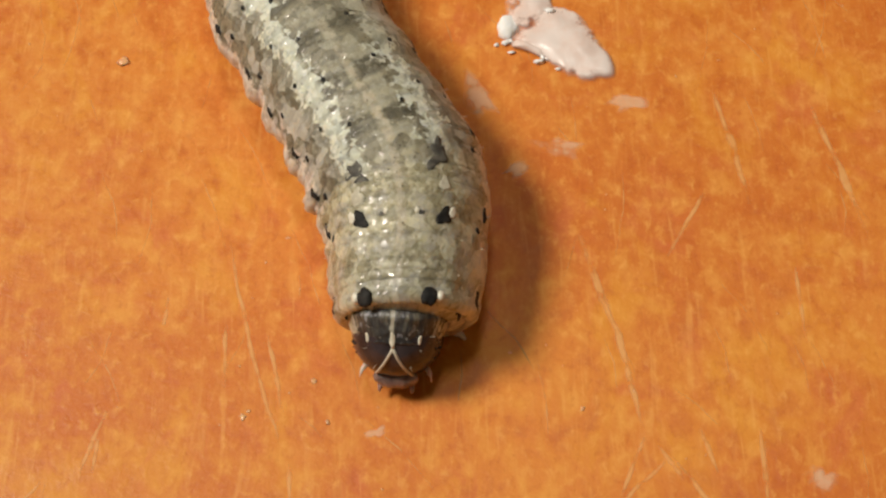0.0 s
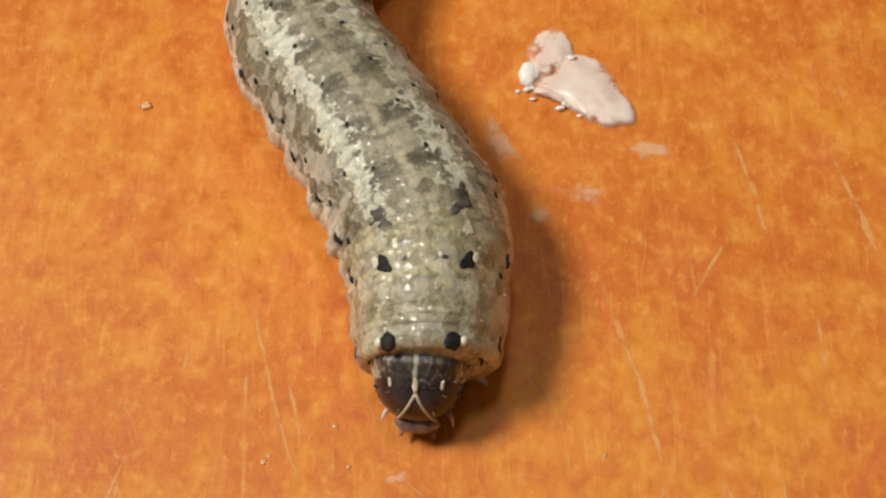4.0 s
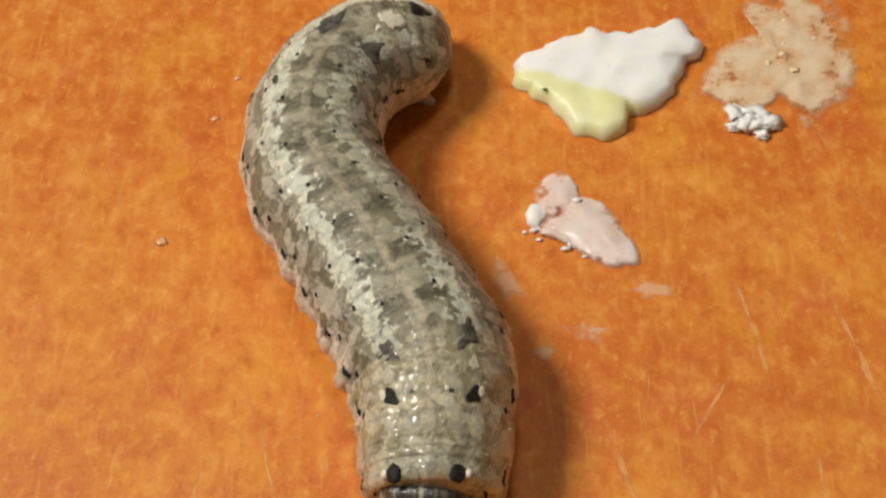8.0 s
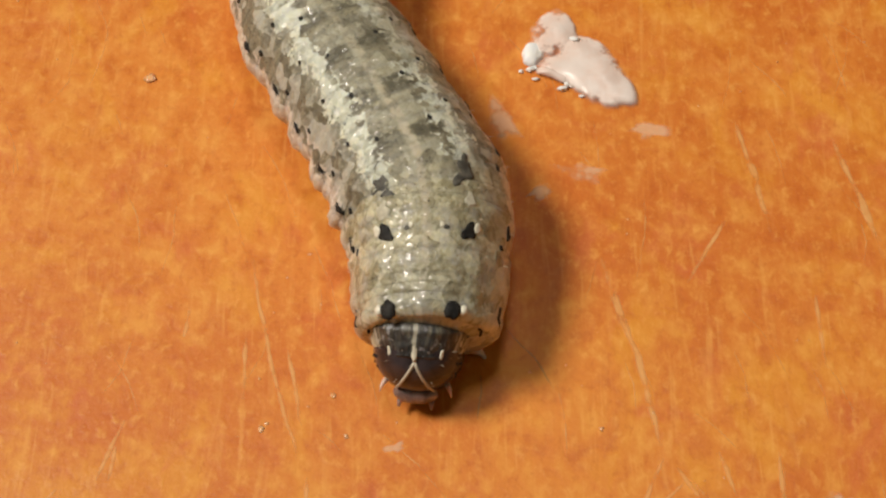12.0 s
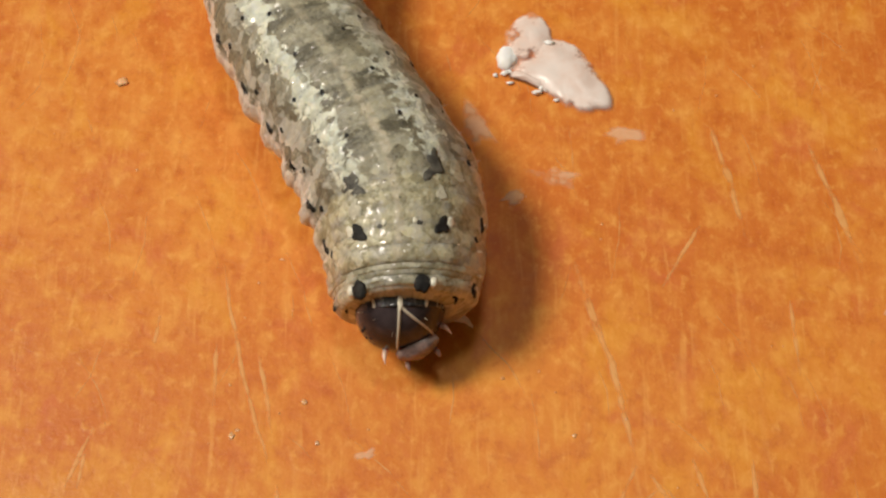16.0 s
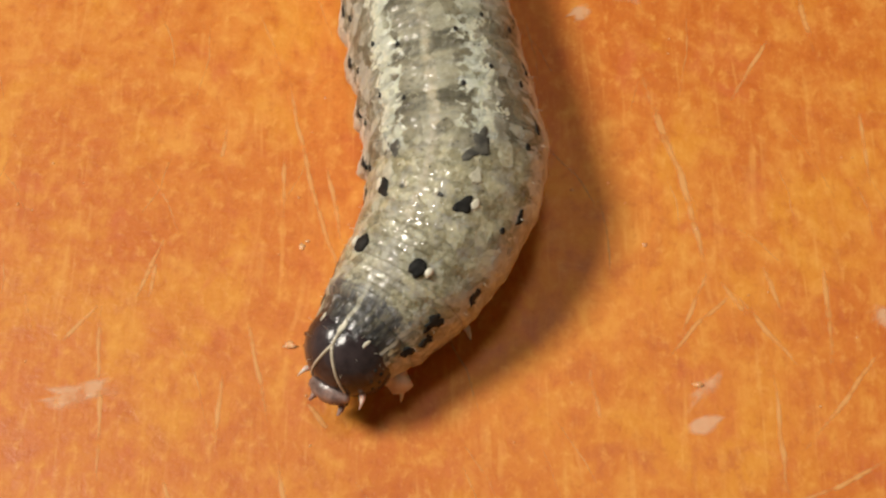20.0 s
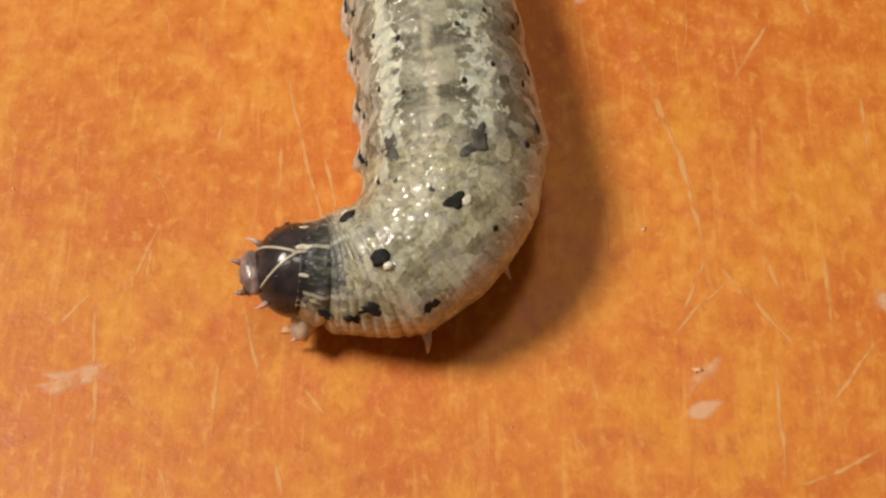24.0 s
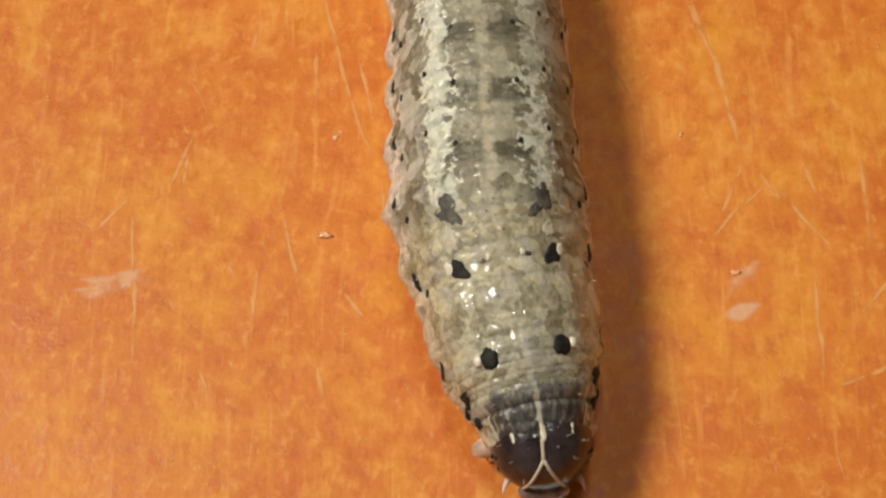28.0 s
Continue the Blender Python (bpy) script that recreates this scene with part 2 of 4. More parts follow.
    g.put(g.bsdf.inputs["Subsurface Weight"], 0.65)
    g.put(g.bsdf.inputs["Subsurface Radius"], (1.0, 0.85, 0.6))
    g.put(g.bsdf.inputs["Subsurface Scale"], 0.0011)
    # wet film over small domes, each with its own glint
    g.put(g.bsdf.inputs["Coat Weight"], g.math("MULTIPLY", wet, g.ramp(s, 1.5, 3.5, 0.45, 1.0)))
    g.put(g.bsdf.inputs["Coat Roughness"], 0.09)
    dome = g.voronoi(flat, 1.7)
    tilt = g.math("SUBTRACT", g.noise(flat, 0.9, 2, 0.5), g.math("MULTIPLY", g.math("MULTIPLY", dome, dome), 0.8))
    glint = g.node("ShaderNodeBump", Height=tilt, Strength=g.ramp(s, 3.0, 7.0, 0.38, 0.7), Distance=0.00026)
    g.put(g.bsdf.inputs["Coat Normal"], glint.outputs["Normal"])
    g.bump(g.math("SUBTRACT", g.math("MULTIPLY", n_fine, 0.35), g.math("MULTIPLY", cell, 0.6)), 0.6, 0.00010)
    return g.mat


def plain(name, low, high, scale, roughness=0.5, specular=0.5, relief=0.0, distance=0.0001, **extra):
    g = Graph(name, roughness, specular)
    p = g.place()
    n = g.noise(p, scale, 5, 0.6)
    g.colour(g.mix(g.ramp(n, 0.3, 0.7), low, high))
    if relief:
        g.bump(n, relief, distance)
    for key, value in extra.items():
        g.put(g.bsdf.inputs[key.replace("_", " ")], value)
    return g.mat


def faded(name, low, high, scale, roughness, amount, distance=0.0001, soft=0.75):
    """A thin dried mark that thins out towards its edges and in patches."""
    g = Graph(name, roughness, 0.4)
    a = g.tree.nodes.new("ShaderNodeAttribute")
    a.attribute_name = "fade"
    p = g.place()
    n = g.noise(p, scale, 5, 0.65)
    g.colour(g.mix(g.ramp(n, 0.35, 0.65), low, high))
    thick = g.math("MULTIPLY", a.outputs["Fac"], g.ramp(n, 0.30, 0.62, 0.15, 1.5))
    g.put(g.bsdf.inputs["Alpha"], g.ramp(thick, 0.02, soft, 0.0, amount))
    g.bump(n, 0.4, distance)
    return g.mat


BOARD = board_material()
SKIN = skin_material()
TABLE = plain("dark_wood", (0.12, 0.06, 0.03), (0.2, 0.11, 0.055), 40, 0.45, 0.4, 0.2)
PLASTER = plain("cream_plaster", (0.62, 0.57, 0.48), (0.68, 0.63, 0.54), 6, 0.9, 0.2, 0.1)
HEAD = plain("black_brown_head", (0.018, 0.013, 0.015), (0.056, 0.041, 0.043), 1100, 0.19, 0.46, 0.6, 0.00009)
PALE_LINE = plain("pale_suture", (0.50, 0.44, 0.33), (0.62, 0.56, 0.44), 1200, 0.4)
MOUTH = plain("rosy_mouth", (0.115, 0.078, 0.072), (0.40, 0.28, 0.25), 1500, 0.25, 0.6, 0.5, 0.0001, Subsurface_Weight=0.4, Subsurface_Radius=(1.0, 0.5, 0.4), Subsurface_Scale=0.0005)
BLACK = plain("black_spot", (0.009, 0.009, 0.009), (0.034, 0.031, 0.027), 2500, 0.65, 0.2, 0.3)
SMOKE = plain("dark_grey_patch", (0.050, 0.048, 0.043), (0.140, 0.130, 0.105), 2500, 0.62, 0.25, 0.3)
SANDY = plain("sandy_patch", (0.44, 0.41, 0.31), (0.64, 0.60, 0.47), 2500, 0.62, 0.25, 0.3)
CREAM = plain("cream_dot", (0.70, 0.65, 0.50), (0.80, 0.77, 0.64), 1500, 0.3, 0.6)
LEG = plain("pale_leg", (0.52, 0.37, 0.28), (0.72, 0.58, 0.47), 1500, 0.35, 0.5, Subsurface_Weight=0.4, Subsurface_Radius=(1.0, 0.6, 0.45), Subsurface_Scale=0.0004)
FEELER = plain("rosy_feeler", (0.66, 0.43, 0.35), (0.84, 0.64, 0.54), 1500, 0.3, 0.5, Subsurface_Weight=0.5, Subsurface_Radius=(1.0, 0.5, 0.4), Subsurface_Scale=0.0004)
HAIR = plain("pale_hair", (0.62, 0.55, 0.42), (0.72, 0.66, 0.54), 3000, 0.4)
WHITE_FLESH = plain("white_flesh", (0.93, 0.92, 0.88), (0.97, 0.97, 0.95), 500, 0.4, 0.5, 0.3, 0.0002, Subsurface_Weight=0.2, Subsurface_Radius=(1.0, 0.9, 0.7), Subsurface_Scale=0.0006)
# near-white base colour stands in for the drops' bright glints
DROP = plain("drop_glint_white", (0.95, 0.93, 0.90), (0.97, 0.97, 0.95), 500, 0.06, 0.9)
FIBRE = faded("pale_scratch", (0.86, 0.370, 0.085), (0.91, 0.48, 0.16), 900, 0.5, 0.66, 0.00003)
JELLY = faded("milky_film", (0.84, 0.66, 0.57), (0.90, 0.80, 0.74), 500, 0.30, 0.88, 0.0001, 0.5)
SMEAR = faded("dried_smear", (0.90, 0.48, 0.22), (0.95, 0.66, 0.42), 700, 0.4, 0.48, 0.0001, 1.2)
CRUMB = plain("pinkish_crumb", (0.88, 0.35, 0.13), (0.93, 0.47, 0.24), 900, 0.25, 0.6, 0.3, Subsurface_Weight=0.4, Subsurface_Radius=(1.0, 0.6, 0.35), Subsurface_Scale=0.0003)
MASH = faded("beige_mash", (0.74, 0.45, 0.23), (0.84, 0.68, 0.47), 600, 0.45, 0.85, 0.0002, 0.6)

SOFT_MASH = plain("pale_mash", (0.78, 0.52, 0.28), (0.86, 0.72, 0.50), 900, 0.45, 0.5, 0.5, 0.0002)

# ---- building helpers ----


def part(name, bm, material, parent=None, label="", smooth=True):
    """Links a bmesh as one mesh object under a thing or under a part."""
    mesh = bpy.data.meshes.new(name)
    bm.to_mesh(mesh)
    bm.free()
    mesh.materials.append(material)
    if smooth:
        mesh.shade_smooth()
    ob = new(name, mesh)
    if parent:
        ob.parent = parent
    return tagged(ob, label)


def slab(size, at, bevel=0.0, segments=3):
    bm = bmesh.new()
    bmesh.ops.create_cube(bm, size=1, matrix=Matrix.Translation(at) @ Matrix.Diagonal((*size, 1)))
    if bevel:
        bmesh.ops.bevel(bm, geom=bm.edges[:], offset=bevel, segments=segments, affect="EDGES", profile=0.5)
    return bm


def tube(points, radii, sides=8):
    """A round tube along points, with its own radius at each, closed at both ends."""
    bm = bmesh.new()
    rings = []
    points = [Vector(p) for p in points]
    for i, p in enumerate(points):
        way = (points[min(i + 1, len(points) - 1)] - points[max(i - 1, 0)]).normalized()
        q = way.to_track_quat("Z", "X").to_matrix()
        rings.append([bm.verts.new(p + q @ Vector((radii[i] * math.cos(k * math.tau / sides), radii[i] * math.sin(k * math.tau / sides), 0))) for k in range(sides)])
    for a, b in zip(rings, rings[1:]):
        for k in range(sides):
            bm.faces.new((a[k], a[(k + 1) % sides], b[(k + 1) % sides], b[k]))
    bm.faces.new(rings[0][::-1])
    bm.faces.new(rings[-1])
    return bm


def lump(outline, height, base=0.0, rough=0.1, freq=1.0, steps=7, power=0.5, seed=0, dish=0.0):
    """A low solid over an outline: domed top with an uneven surface, flat underside. Millimetres in, metres out."""
    bm = bmesh.new()
    n = 64
    pts = [Vector((x, y, 0)) for x, y in outline]
    ring = []
    for k in range(n):
        u = k / n * len(pts)
        i, w = int(u), u - int(u)
        p0, p1, p2, p3 = (pts[(i + d) % len(pts)] for d in (-1, 0, 1, 2))
        ring.append(0.5 * ((2 * p1) + (p2 - p0) * w + (2 * p0 - 5 * p1 + 4 * p2 - p3) * w * w + (3 * p1 - p0 - 3 * p2 + p3) * w ** 3))
    mid = sum(ring, Vector()) / n
    layer = bm.verts.layers.float.new("fade")
    rows = []
    for j in range(steps):
        f = j / steps
        row = []
        for p in ring:
            jag = 1 + min(rough, 0.22) * 0.5 * noise.noise(Vector((p.x * freq, p.y * freq, seed + 7.0)) * 2)
            q = mid + (p - mid) * (1 - f) * (jag if j < 3 else 1)
            z = height * (f * (2 - f)) ** power + rough * height * noise.noise(Vector((q.x * freq, q.y * freq, seed))) * min(1, 3 * f)
            z -= dish * height * f * f
            row.append(bm.verts.new((q.x * MM, q.y * MM, (base + max(z, 0.0)) * MM)))
            row[-1][layer] = min(1.0, 1.9 * f)
        rows.append(row)
    bottom = [bm.verts.new((v.co.x, v.co.y, base * MM)) for v in rows[0]]
    for v in rows[0]:
        v.co.z += 0.12 * height * MM
    top = bm.verts.new((mid.x * MM, mid.y * MM, (base + height * (1 - dish)) * MM))
    top[layer] = 1.0
    for a, b in zip([bottom] + rows, rows):
        for k in range(n):
            bm.faces.new((a[k], a[(k + 1) % n], b[(k + 1) % n], b[k]))
    for k in range(n):
        bm.faces.new((rows[-1][k], rows[-1][(k + 1) % n], top))
    bm.faces.new(bottom[::-1])
    bmesh.ops.recalc_face_normals(bm, faces=bm.faces)
    return bm


def pebble(at, size, seed=0, squash=0.6, rough=0.35):
    """A small uneven grain that rests at height at[2]. Millimetres in, metres out."""
    bm = bmesh.new()
    bmesh.ops.create_icosphere(bm, subdivisions=2, radius=1)
    for v in bm.verts:
        k = 1 + rough * noise.noise(v.co * 1.3 + Vector((seed * 3.7, seed, 0)))
        v.co = Vector((v.co.x * k * size, v.co.y * k * size * (0.75 + 0.4 * noise.noise(Vector((seed, 0.5, 0)))), max(v.co.z, -0.75) * k * size * squash))
    low = min(v.co.z for v in bm.verts)
    for v in bm.verts:
        v.co = (v.co + Vector((at[0], at[1], at[2] - low))) * MM
    return bm


# ---- room, table and board ----
ROOM = 1.6
for name, size, at in (
    ("wall_north", (2 * ROOM, 0.1, 3.2), (0, ROOM + 0.05, 0.85)), ("wall_south", (2 * ROOM, 0.1, 3.2), (0, -ROOM - 0.05, 0.85)),
    ("wall_east", (0.1, 2 * ROOM, 3.2), (ROOM + 0.05, 0, 0.85)), ("wall_west", (0.1, 2 * ROOM, 3.2), (-ROOM - 0.05, 0, 0.85)),
    ("ceiling", (2 * ROOM, 2 * ROOM, 0.1), (0, 0, 2.5)), ("floor", (2 * ROOM, 2 * ROOM, 0.1), (0, 0, -0.8))):
    tagged(part(name, slab(size, at), TABLE if name == "floor" else PLASTER, smooth=False), "plain cream plaster wall" if "wall" in name else "", "", "", "structure")
table = tagged(new("kitchen_table"), "dark brown wooden table under the cutting board", "table")
part("table_top", slab((1.1, 0.8, 0.03), (0.05, 0.05, -0.031), 0.003), TABLE, table)
for x in (-0.44, 0.54):
    for y in (-0.29, 0.39):
        part("leg", slab((0.05, 0.05, 0.704), (x, y, -0.398), 0.003), TABLE, table)
board = tagged(part("cutting_board", slab((0.30, 0.22, 0.016), (0.01, 0.0, -0.008), 0.003), BOARD), "worn orange cutting board with pale scratches and fibres", "cutting board")

# ---- the caterpillar ----
LENGTH = 33.6
RAD_S = (0, 1.3, 2.6, 4, 7.0, 10.5, 16, 25, 29.5, 31.5, 32.6, 33.3, 33.6)
RAD_R = (1.84, 2.26, 2.56, 2.84, 3.11, 3.42, 3.38, 3.17, 3.02, 2.78, 2.30, 1.55, 0.6)


def girth(s):
    return float(np.interp(s, RAD_S, RAD_R))


def skin(s, th, lift=0.0, taper=0.0):
    """A point of the straightened body's surface, across and up, in mm, with folds and lobes."""
    r = girth(s) * (1 - taper)
    seg = math.sin(2 * math.pi * (s - 0.5) / 2.4)
    r *= 1 + 0.012 * seg + 0.005 * math.sin(2 * math.pi * s / 0.8)
    # the body lies pressed to its right side, where the flank fold bulges
    lying = th > 0
    fold = math.exp(-((abs(th) - (1.62 if lying else 1.72)) / (0.26 if lying else 0.22)) ** 2)
    lumps = 1.0 if lying else 0.3
    r += fold * (1.0 if lying else 0.22) * min(1.45, 0.05 + 0.13 * s) * (1 - 0.35 * min(1.0, max(0.0, (s - 15) / 4))) * (0.25 + lumps * (0.09 * seg + 0.22 * noise.noise(Vector((s * 0.9, 5 * np.sign(th), 1))) + 0.12 * noise.noise(Vector((s * 2.6, th * 2, 6)))))
    if lying:
        r += fold * 0.06 * math.exp(-((s - 11.2) / 1.9) ** 2)
    else:
        # fuller shoulder on the other side
        r += 0.26 * math.exp(-((abs(th) - 1.55) / 0.45) ** 2) * math.exp(-((s - 8.0) / 4.2) ** 4)
    r += 0.055 * noise.noise(Vector((s * 1.6, th * 4.6, 3))) + 0.03 * noise.noise(Vector((s * 4, th * 12, 9)))
    r += lift
    x, z = r * math.sin(th), r * math.cos(th)
    return x, (z * 0.97 if z > 0 else z * 0.90)


caterpillar = tagged(new("caterpillar"), "mottled grey-beige caterpillar with black spots crawling on the board", "caterpillar")
caterpillar.location = (-0.002, 0.001, 0.0)
HOME = caterpillar.location.copy()
SPACING = 0.70
RINGS = []


def hood(s, th):
    return 0.15 * math.cos(th) * max(0.0, 1 - s / 1.8)


def body_ring(s, length=1.5, around=72, rows=9, barrel=0.03, tuck=0.05, ahead=0.0, name="body_segment", narrow=0.0):
    bm = bmesh.new()
    layer = bm.verts.layers.float_vector.new("rest")
    grid = []
    for j in range(rows):
        w = 2 * j / (rows - 1) - 1
        y = max(w * length / 2 + ahead, s - LENGTH + 0.004 * (j - rows))
        row = []
        for k in range(around):
            th = -math.pi + k * math.tau / around
            x, z = skin(min(max(s - y, 0), LENGTH), th, 0, barrel * w * w + tuck * max(0, abs(w) - 0.75) / 0.25 + abs(narrow) * max(0.0, (w if narrow > 0 else -w) - 0.1) ** 1.3)
            # the hood reaches forward over the head
            v = bm.verts.new((x * MM, (y + hood(s - y, th)) * MM, z * MM))
            v[layer] = (s - y, th, 0)
            row.append(v)
        grid.append(row)
    for a, b in zip(grid, grid[1:]):
        for k in range(around):
            bm.faces.new((a[k], a[(k + 1) % around], b[(k + 1) % around], b[k]))
    for row, flip in ((grid[0], False), (grid[-1], True)):
        cap = bm.verts.new((0, row[0].co.y + (-0.7 if flip else -0.15 if s > 33 else 0.1) * MM, sum(v.co.z for v in row) / around))
        cap[layer] = (s if s > 5 else 0.3, 0, 0)
        for k in range(around):
            tri = (row[k], cap, row[(k + 1) % around])
            bm.faces.new(tri if not flip else tri[::-1])
    bmesh.ops.recalc_face_normals(bm, faces=bm.faces)
    return part(name, bm, SKIN, caterpillar)


# one stiff neck shield behind the head, then close rings that slide into one another
neck = body_ring(0.0, 1.7, 72, 25, 0.0, 0.0, -0.7, "neck_shield", -0.42)
RINGS.append((0.9, neck))
for i in range(4, 17):
    if i == 10:
        RINGS.append((3.6, body_ring(3.6, 1.1, 72, 15, 0.0, 0.01, narrow=0.31)))
    else:
        RINGS.append((0.1 + 0.35 * i, body_ring(0.1 + 0.35 * i, 0.66, 72, 9, 0.004, 0.04 if i < 11 else 0.008, narrow={4: 0.13, 5: 0.04, 9: -0.06, 11: 0.09, 12: 0.03}.get(i, 0.0))))
for i in range(int((LENGTH - 6.1) / SPACING) + 1):
    RINGS.append((6.1 + SPACING * i, body_ring(6.1 + SPACING * i)))


def ring_at(s):
    return min(RINGS, key=lambda r: abs(r[0] - s))


def patch(name, s, th, along, across, material, label="", lift=0.014, corners=10, jag=0.15, lean=0.0, wedge=0.0):
    """A small pad that follows the skin, on the ring that covers it."""
    s0, ring = ring_at(s + (0.35 if s > 3.5 else 0.1))
    s0 = 0.0 if ring is neck else s0
    bm = bmesh.new()
    rows = []
    for j, f in enumerate((1.0, 0.93, 0.65, 0.32)):
        row = []
        for k in range(corners * 2):
            a = k * math.tau / (corners * 2)
            q = 1 + jag * noise.noise(Vector((math.cos(a) * 1.6 + s * 3, math.sin(a) * 1.6 + th * 5, 2)))
            q *= 1 + 0.45 * jag * noise.noise(Vector((math.cos(a) * 5 + s * 2, math.sin(a) * 5 + th * 3, 8)))
            q *= 1 + wedge * math.cos(3 * a + 0.4)
            u, w = math.cos(a) * along * f * q, math.sin(a) * across * f * q
            ss, tt = s + u + lean * w, th + w / girth(s)
            x, z = skin(ss, tt, (-0.08, lift, lift * 1.4, lift * 1.6)[j])
            row.append(bm.verts.new((x * MM, (s0 - ss + hood(ss, tt)) * MM, z * MM)))
        rows.append(row)
    n = corners * 2
    for a, b in zip(rows, rows[1:]):
        for k in range(n):
            bm.faces.new((a[k], a[(k + 1) % n], b[(k + 1) % n], b[k]))
    x, z = skin(s, th, lift * 1.7)
    top = bm.verts.new((x * MM, (s0 - s + hood(s, th)) * MM, z * MM))
    for k in range(n):
        bm.faces.new((rows[-1][k], rows[-1][(k + 1) % n], top))
    bmesh.ops.recalc_face_normals(bm, faces=bm.faces)
    return part(name, bm, material, ring, label)


def hair(s, th, length, thick=0.022, lean=0.3):
    s0, ring = ring_at(s)
    s0 = 0.0 if ring is neck else s0
    x, z = skin(s, th, -0.05)
    d = Vector((math.sin(th), lean, math.cos(th) + 0.15)).normalized() * length
    p = Vector((x, s0 - s, z))
    bm = tube([p * MM, (p + d * 0.5) * MM, (p + d + Vector((0, 0.08, -0.05)) * length) * MM], [thick * MM, thick * 0.8 * MM, thick * 0.3 * MM], 5)
    return part("bristle", bm, HAIR, ring)


def spots():
    patch("shield_mark", 0.0, 0.0, 0.28, 0.11, CREAM, "pale bar at the shield's front edge", 0.03, 8, 0.3)
    for sign in (-1, 1):
        # shoulder spots, each with a cream dot on its outer edge
        patch("back_spot", 4.0, sign * 0.47, 0.40, 0.34, BLACK, "round black back spot", 0.085, 12, 0.28)
        patch("cream_dot", 4.05, sign * 0.62, 0.22, 0.16, CREAM, "cream dot", 0.11, 7, 0.3)
        patch("back_spot", 7.0, sign * 0.58, 0.38, 0.36, BLACK, "black back spot", 0.02, 10, 0.3, 0.35 * sign, 0.18)
        patch("cream_dot", 7.2, sign * 0.70, 0.24, 0.17, CREAM, "cream dot", 0.03, 7, 0.6)
        patch("back_patch", 9.4, sign * 0.54, 0.55, 0.50, SMOKE, "dark grey wedge-shaped back patch", 0.004, 18, 0.6, 0.55 * sign, 0.28)
        patch("pale_patch", 8.25, sign * 0.58, 0.50 if sign > 0 else 0.36, 0.32 if sign > 0 else 0.20, SANDY, "sandy pale patch", 0.002, 14, 0.6, 0.0, 0.12)
        patch("cream_dot", 7.15, sign * 0.20, 0.12, 0.10, CREAM, "cream dot", 0.02, 7, 0.5)
        patch("back_dot", 7.05, sign * 0.26, 0.10, 0.12, SMOKE, "", 0.008, 7, 0.6)
        patch("flank_spot", 2.7, sign * 1.18, 0.40, 0.26, BLACK, "black flank spot", 0.008, 14, 0.9)
        patch("flank_spot", 2.0, sign * 1.38, 0.30, 0.20, BLACK, "black flank spot", 0.008, 14, 0.9)
        patch("flank_spot", 0.9, sign * 1.30, 0.26, 0.20, BLACK, "black flank spot", 0.008, 14, 0.9)
        patch("flank_spot", 4.4, sign * 1.40, 0.35, 0.22, BLACK, "black flank spot", 0.008, 14, 0.9)
        for s in (7.6, 10.6, 13.0, 15.4, 17.8, 20.2, 22.6, 25.0, 27.4):
            patch("breathing_hole", s, sign * 1.33, 0.34, 0.13, BLACK, "narrow black breathing hole", 0.008, 12, 0.9)
            patch("flank_dot", s - 0.75, sign * 1.18, 0.16, 0.12, BLACK, "", 0.012, 6, 0.4)
        for s in (11.8, 14.2, 16.6, 19.0, 21.4, 23.8, 26.2):
            patch("back_dot", s, sign * 0.36, 0.13, 0.11, BLACK, "", 0.012, 6, 0.3)
            patch("back_dot", s + 0.7, sign * 0.72, 0.13, 0.10, BLACK, "", 0.012, 6, 0.3)
        patch("shield_mark", 0.02, sign * 0.60, 0.20, 0.08, CREAM, "pale bar at the shield's front edge", 0.03, 7, 0.3)
        # tail markings, turned a little to one side
        patch("tail_patch", 28.3, sign * 0.44 - 0.12, 0.74, 0.54, SMOKE, "dark tail patch", 0.006, 12, 0.7, 0.5 * sign, 0.2)
        patch("tail_patch", 31.6, sign * 0.49 - 0.34, 0.66, 0.60 if sign > 0 else 0.40, BLACK, "dark wedge-shaped tail patch", 0.006, 12, 0.5, 0.3, 0.30)
        patch("tail_patch", 29.1, sign * 1.28 - 0.16, 0.40, 0.24, BLACK, "", 0.006, 10, 0.7)
        patch("back_dot", 24.9, sign * 0.62 - 0.07, 0.28, 0.20, SMOKE, "", 0.006, 10, 0.6)
    patch("pale_patch", 30.35, -0.20, 0.72, 0.62, CREAM, "sandy tail patch", 0.006, 14, 0.6, 0.2, 0.2)
    patch("pale_patch", 32.3, -0.34, 0.40, 0.36, SANDY, "sandy tail patch", 0.006, 12, 0.6)


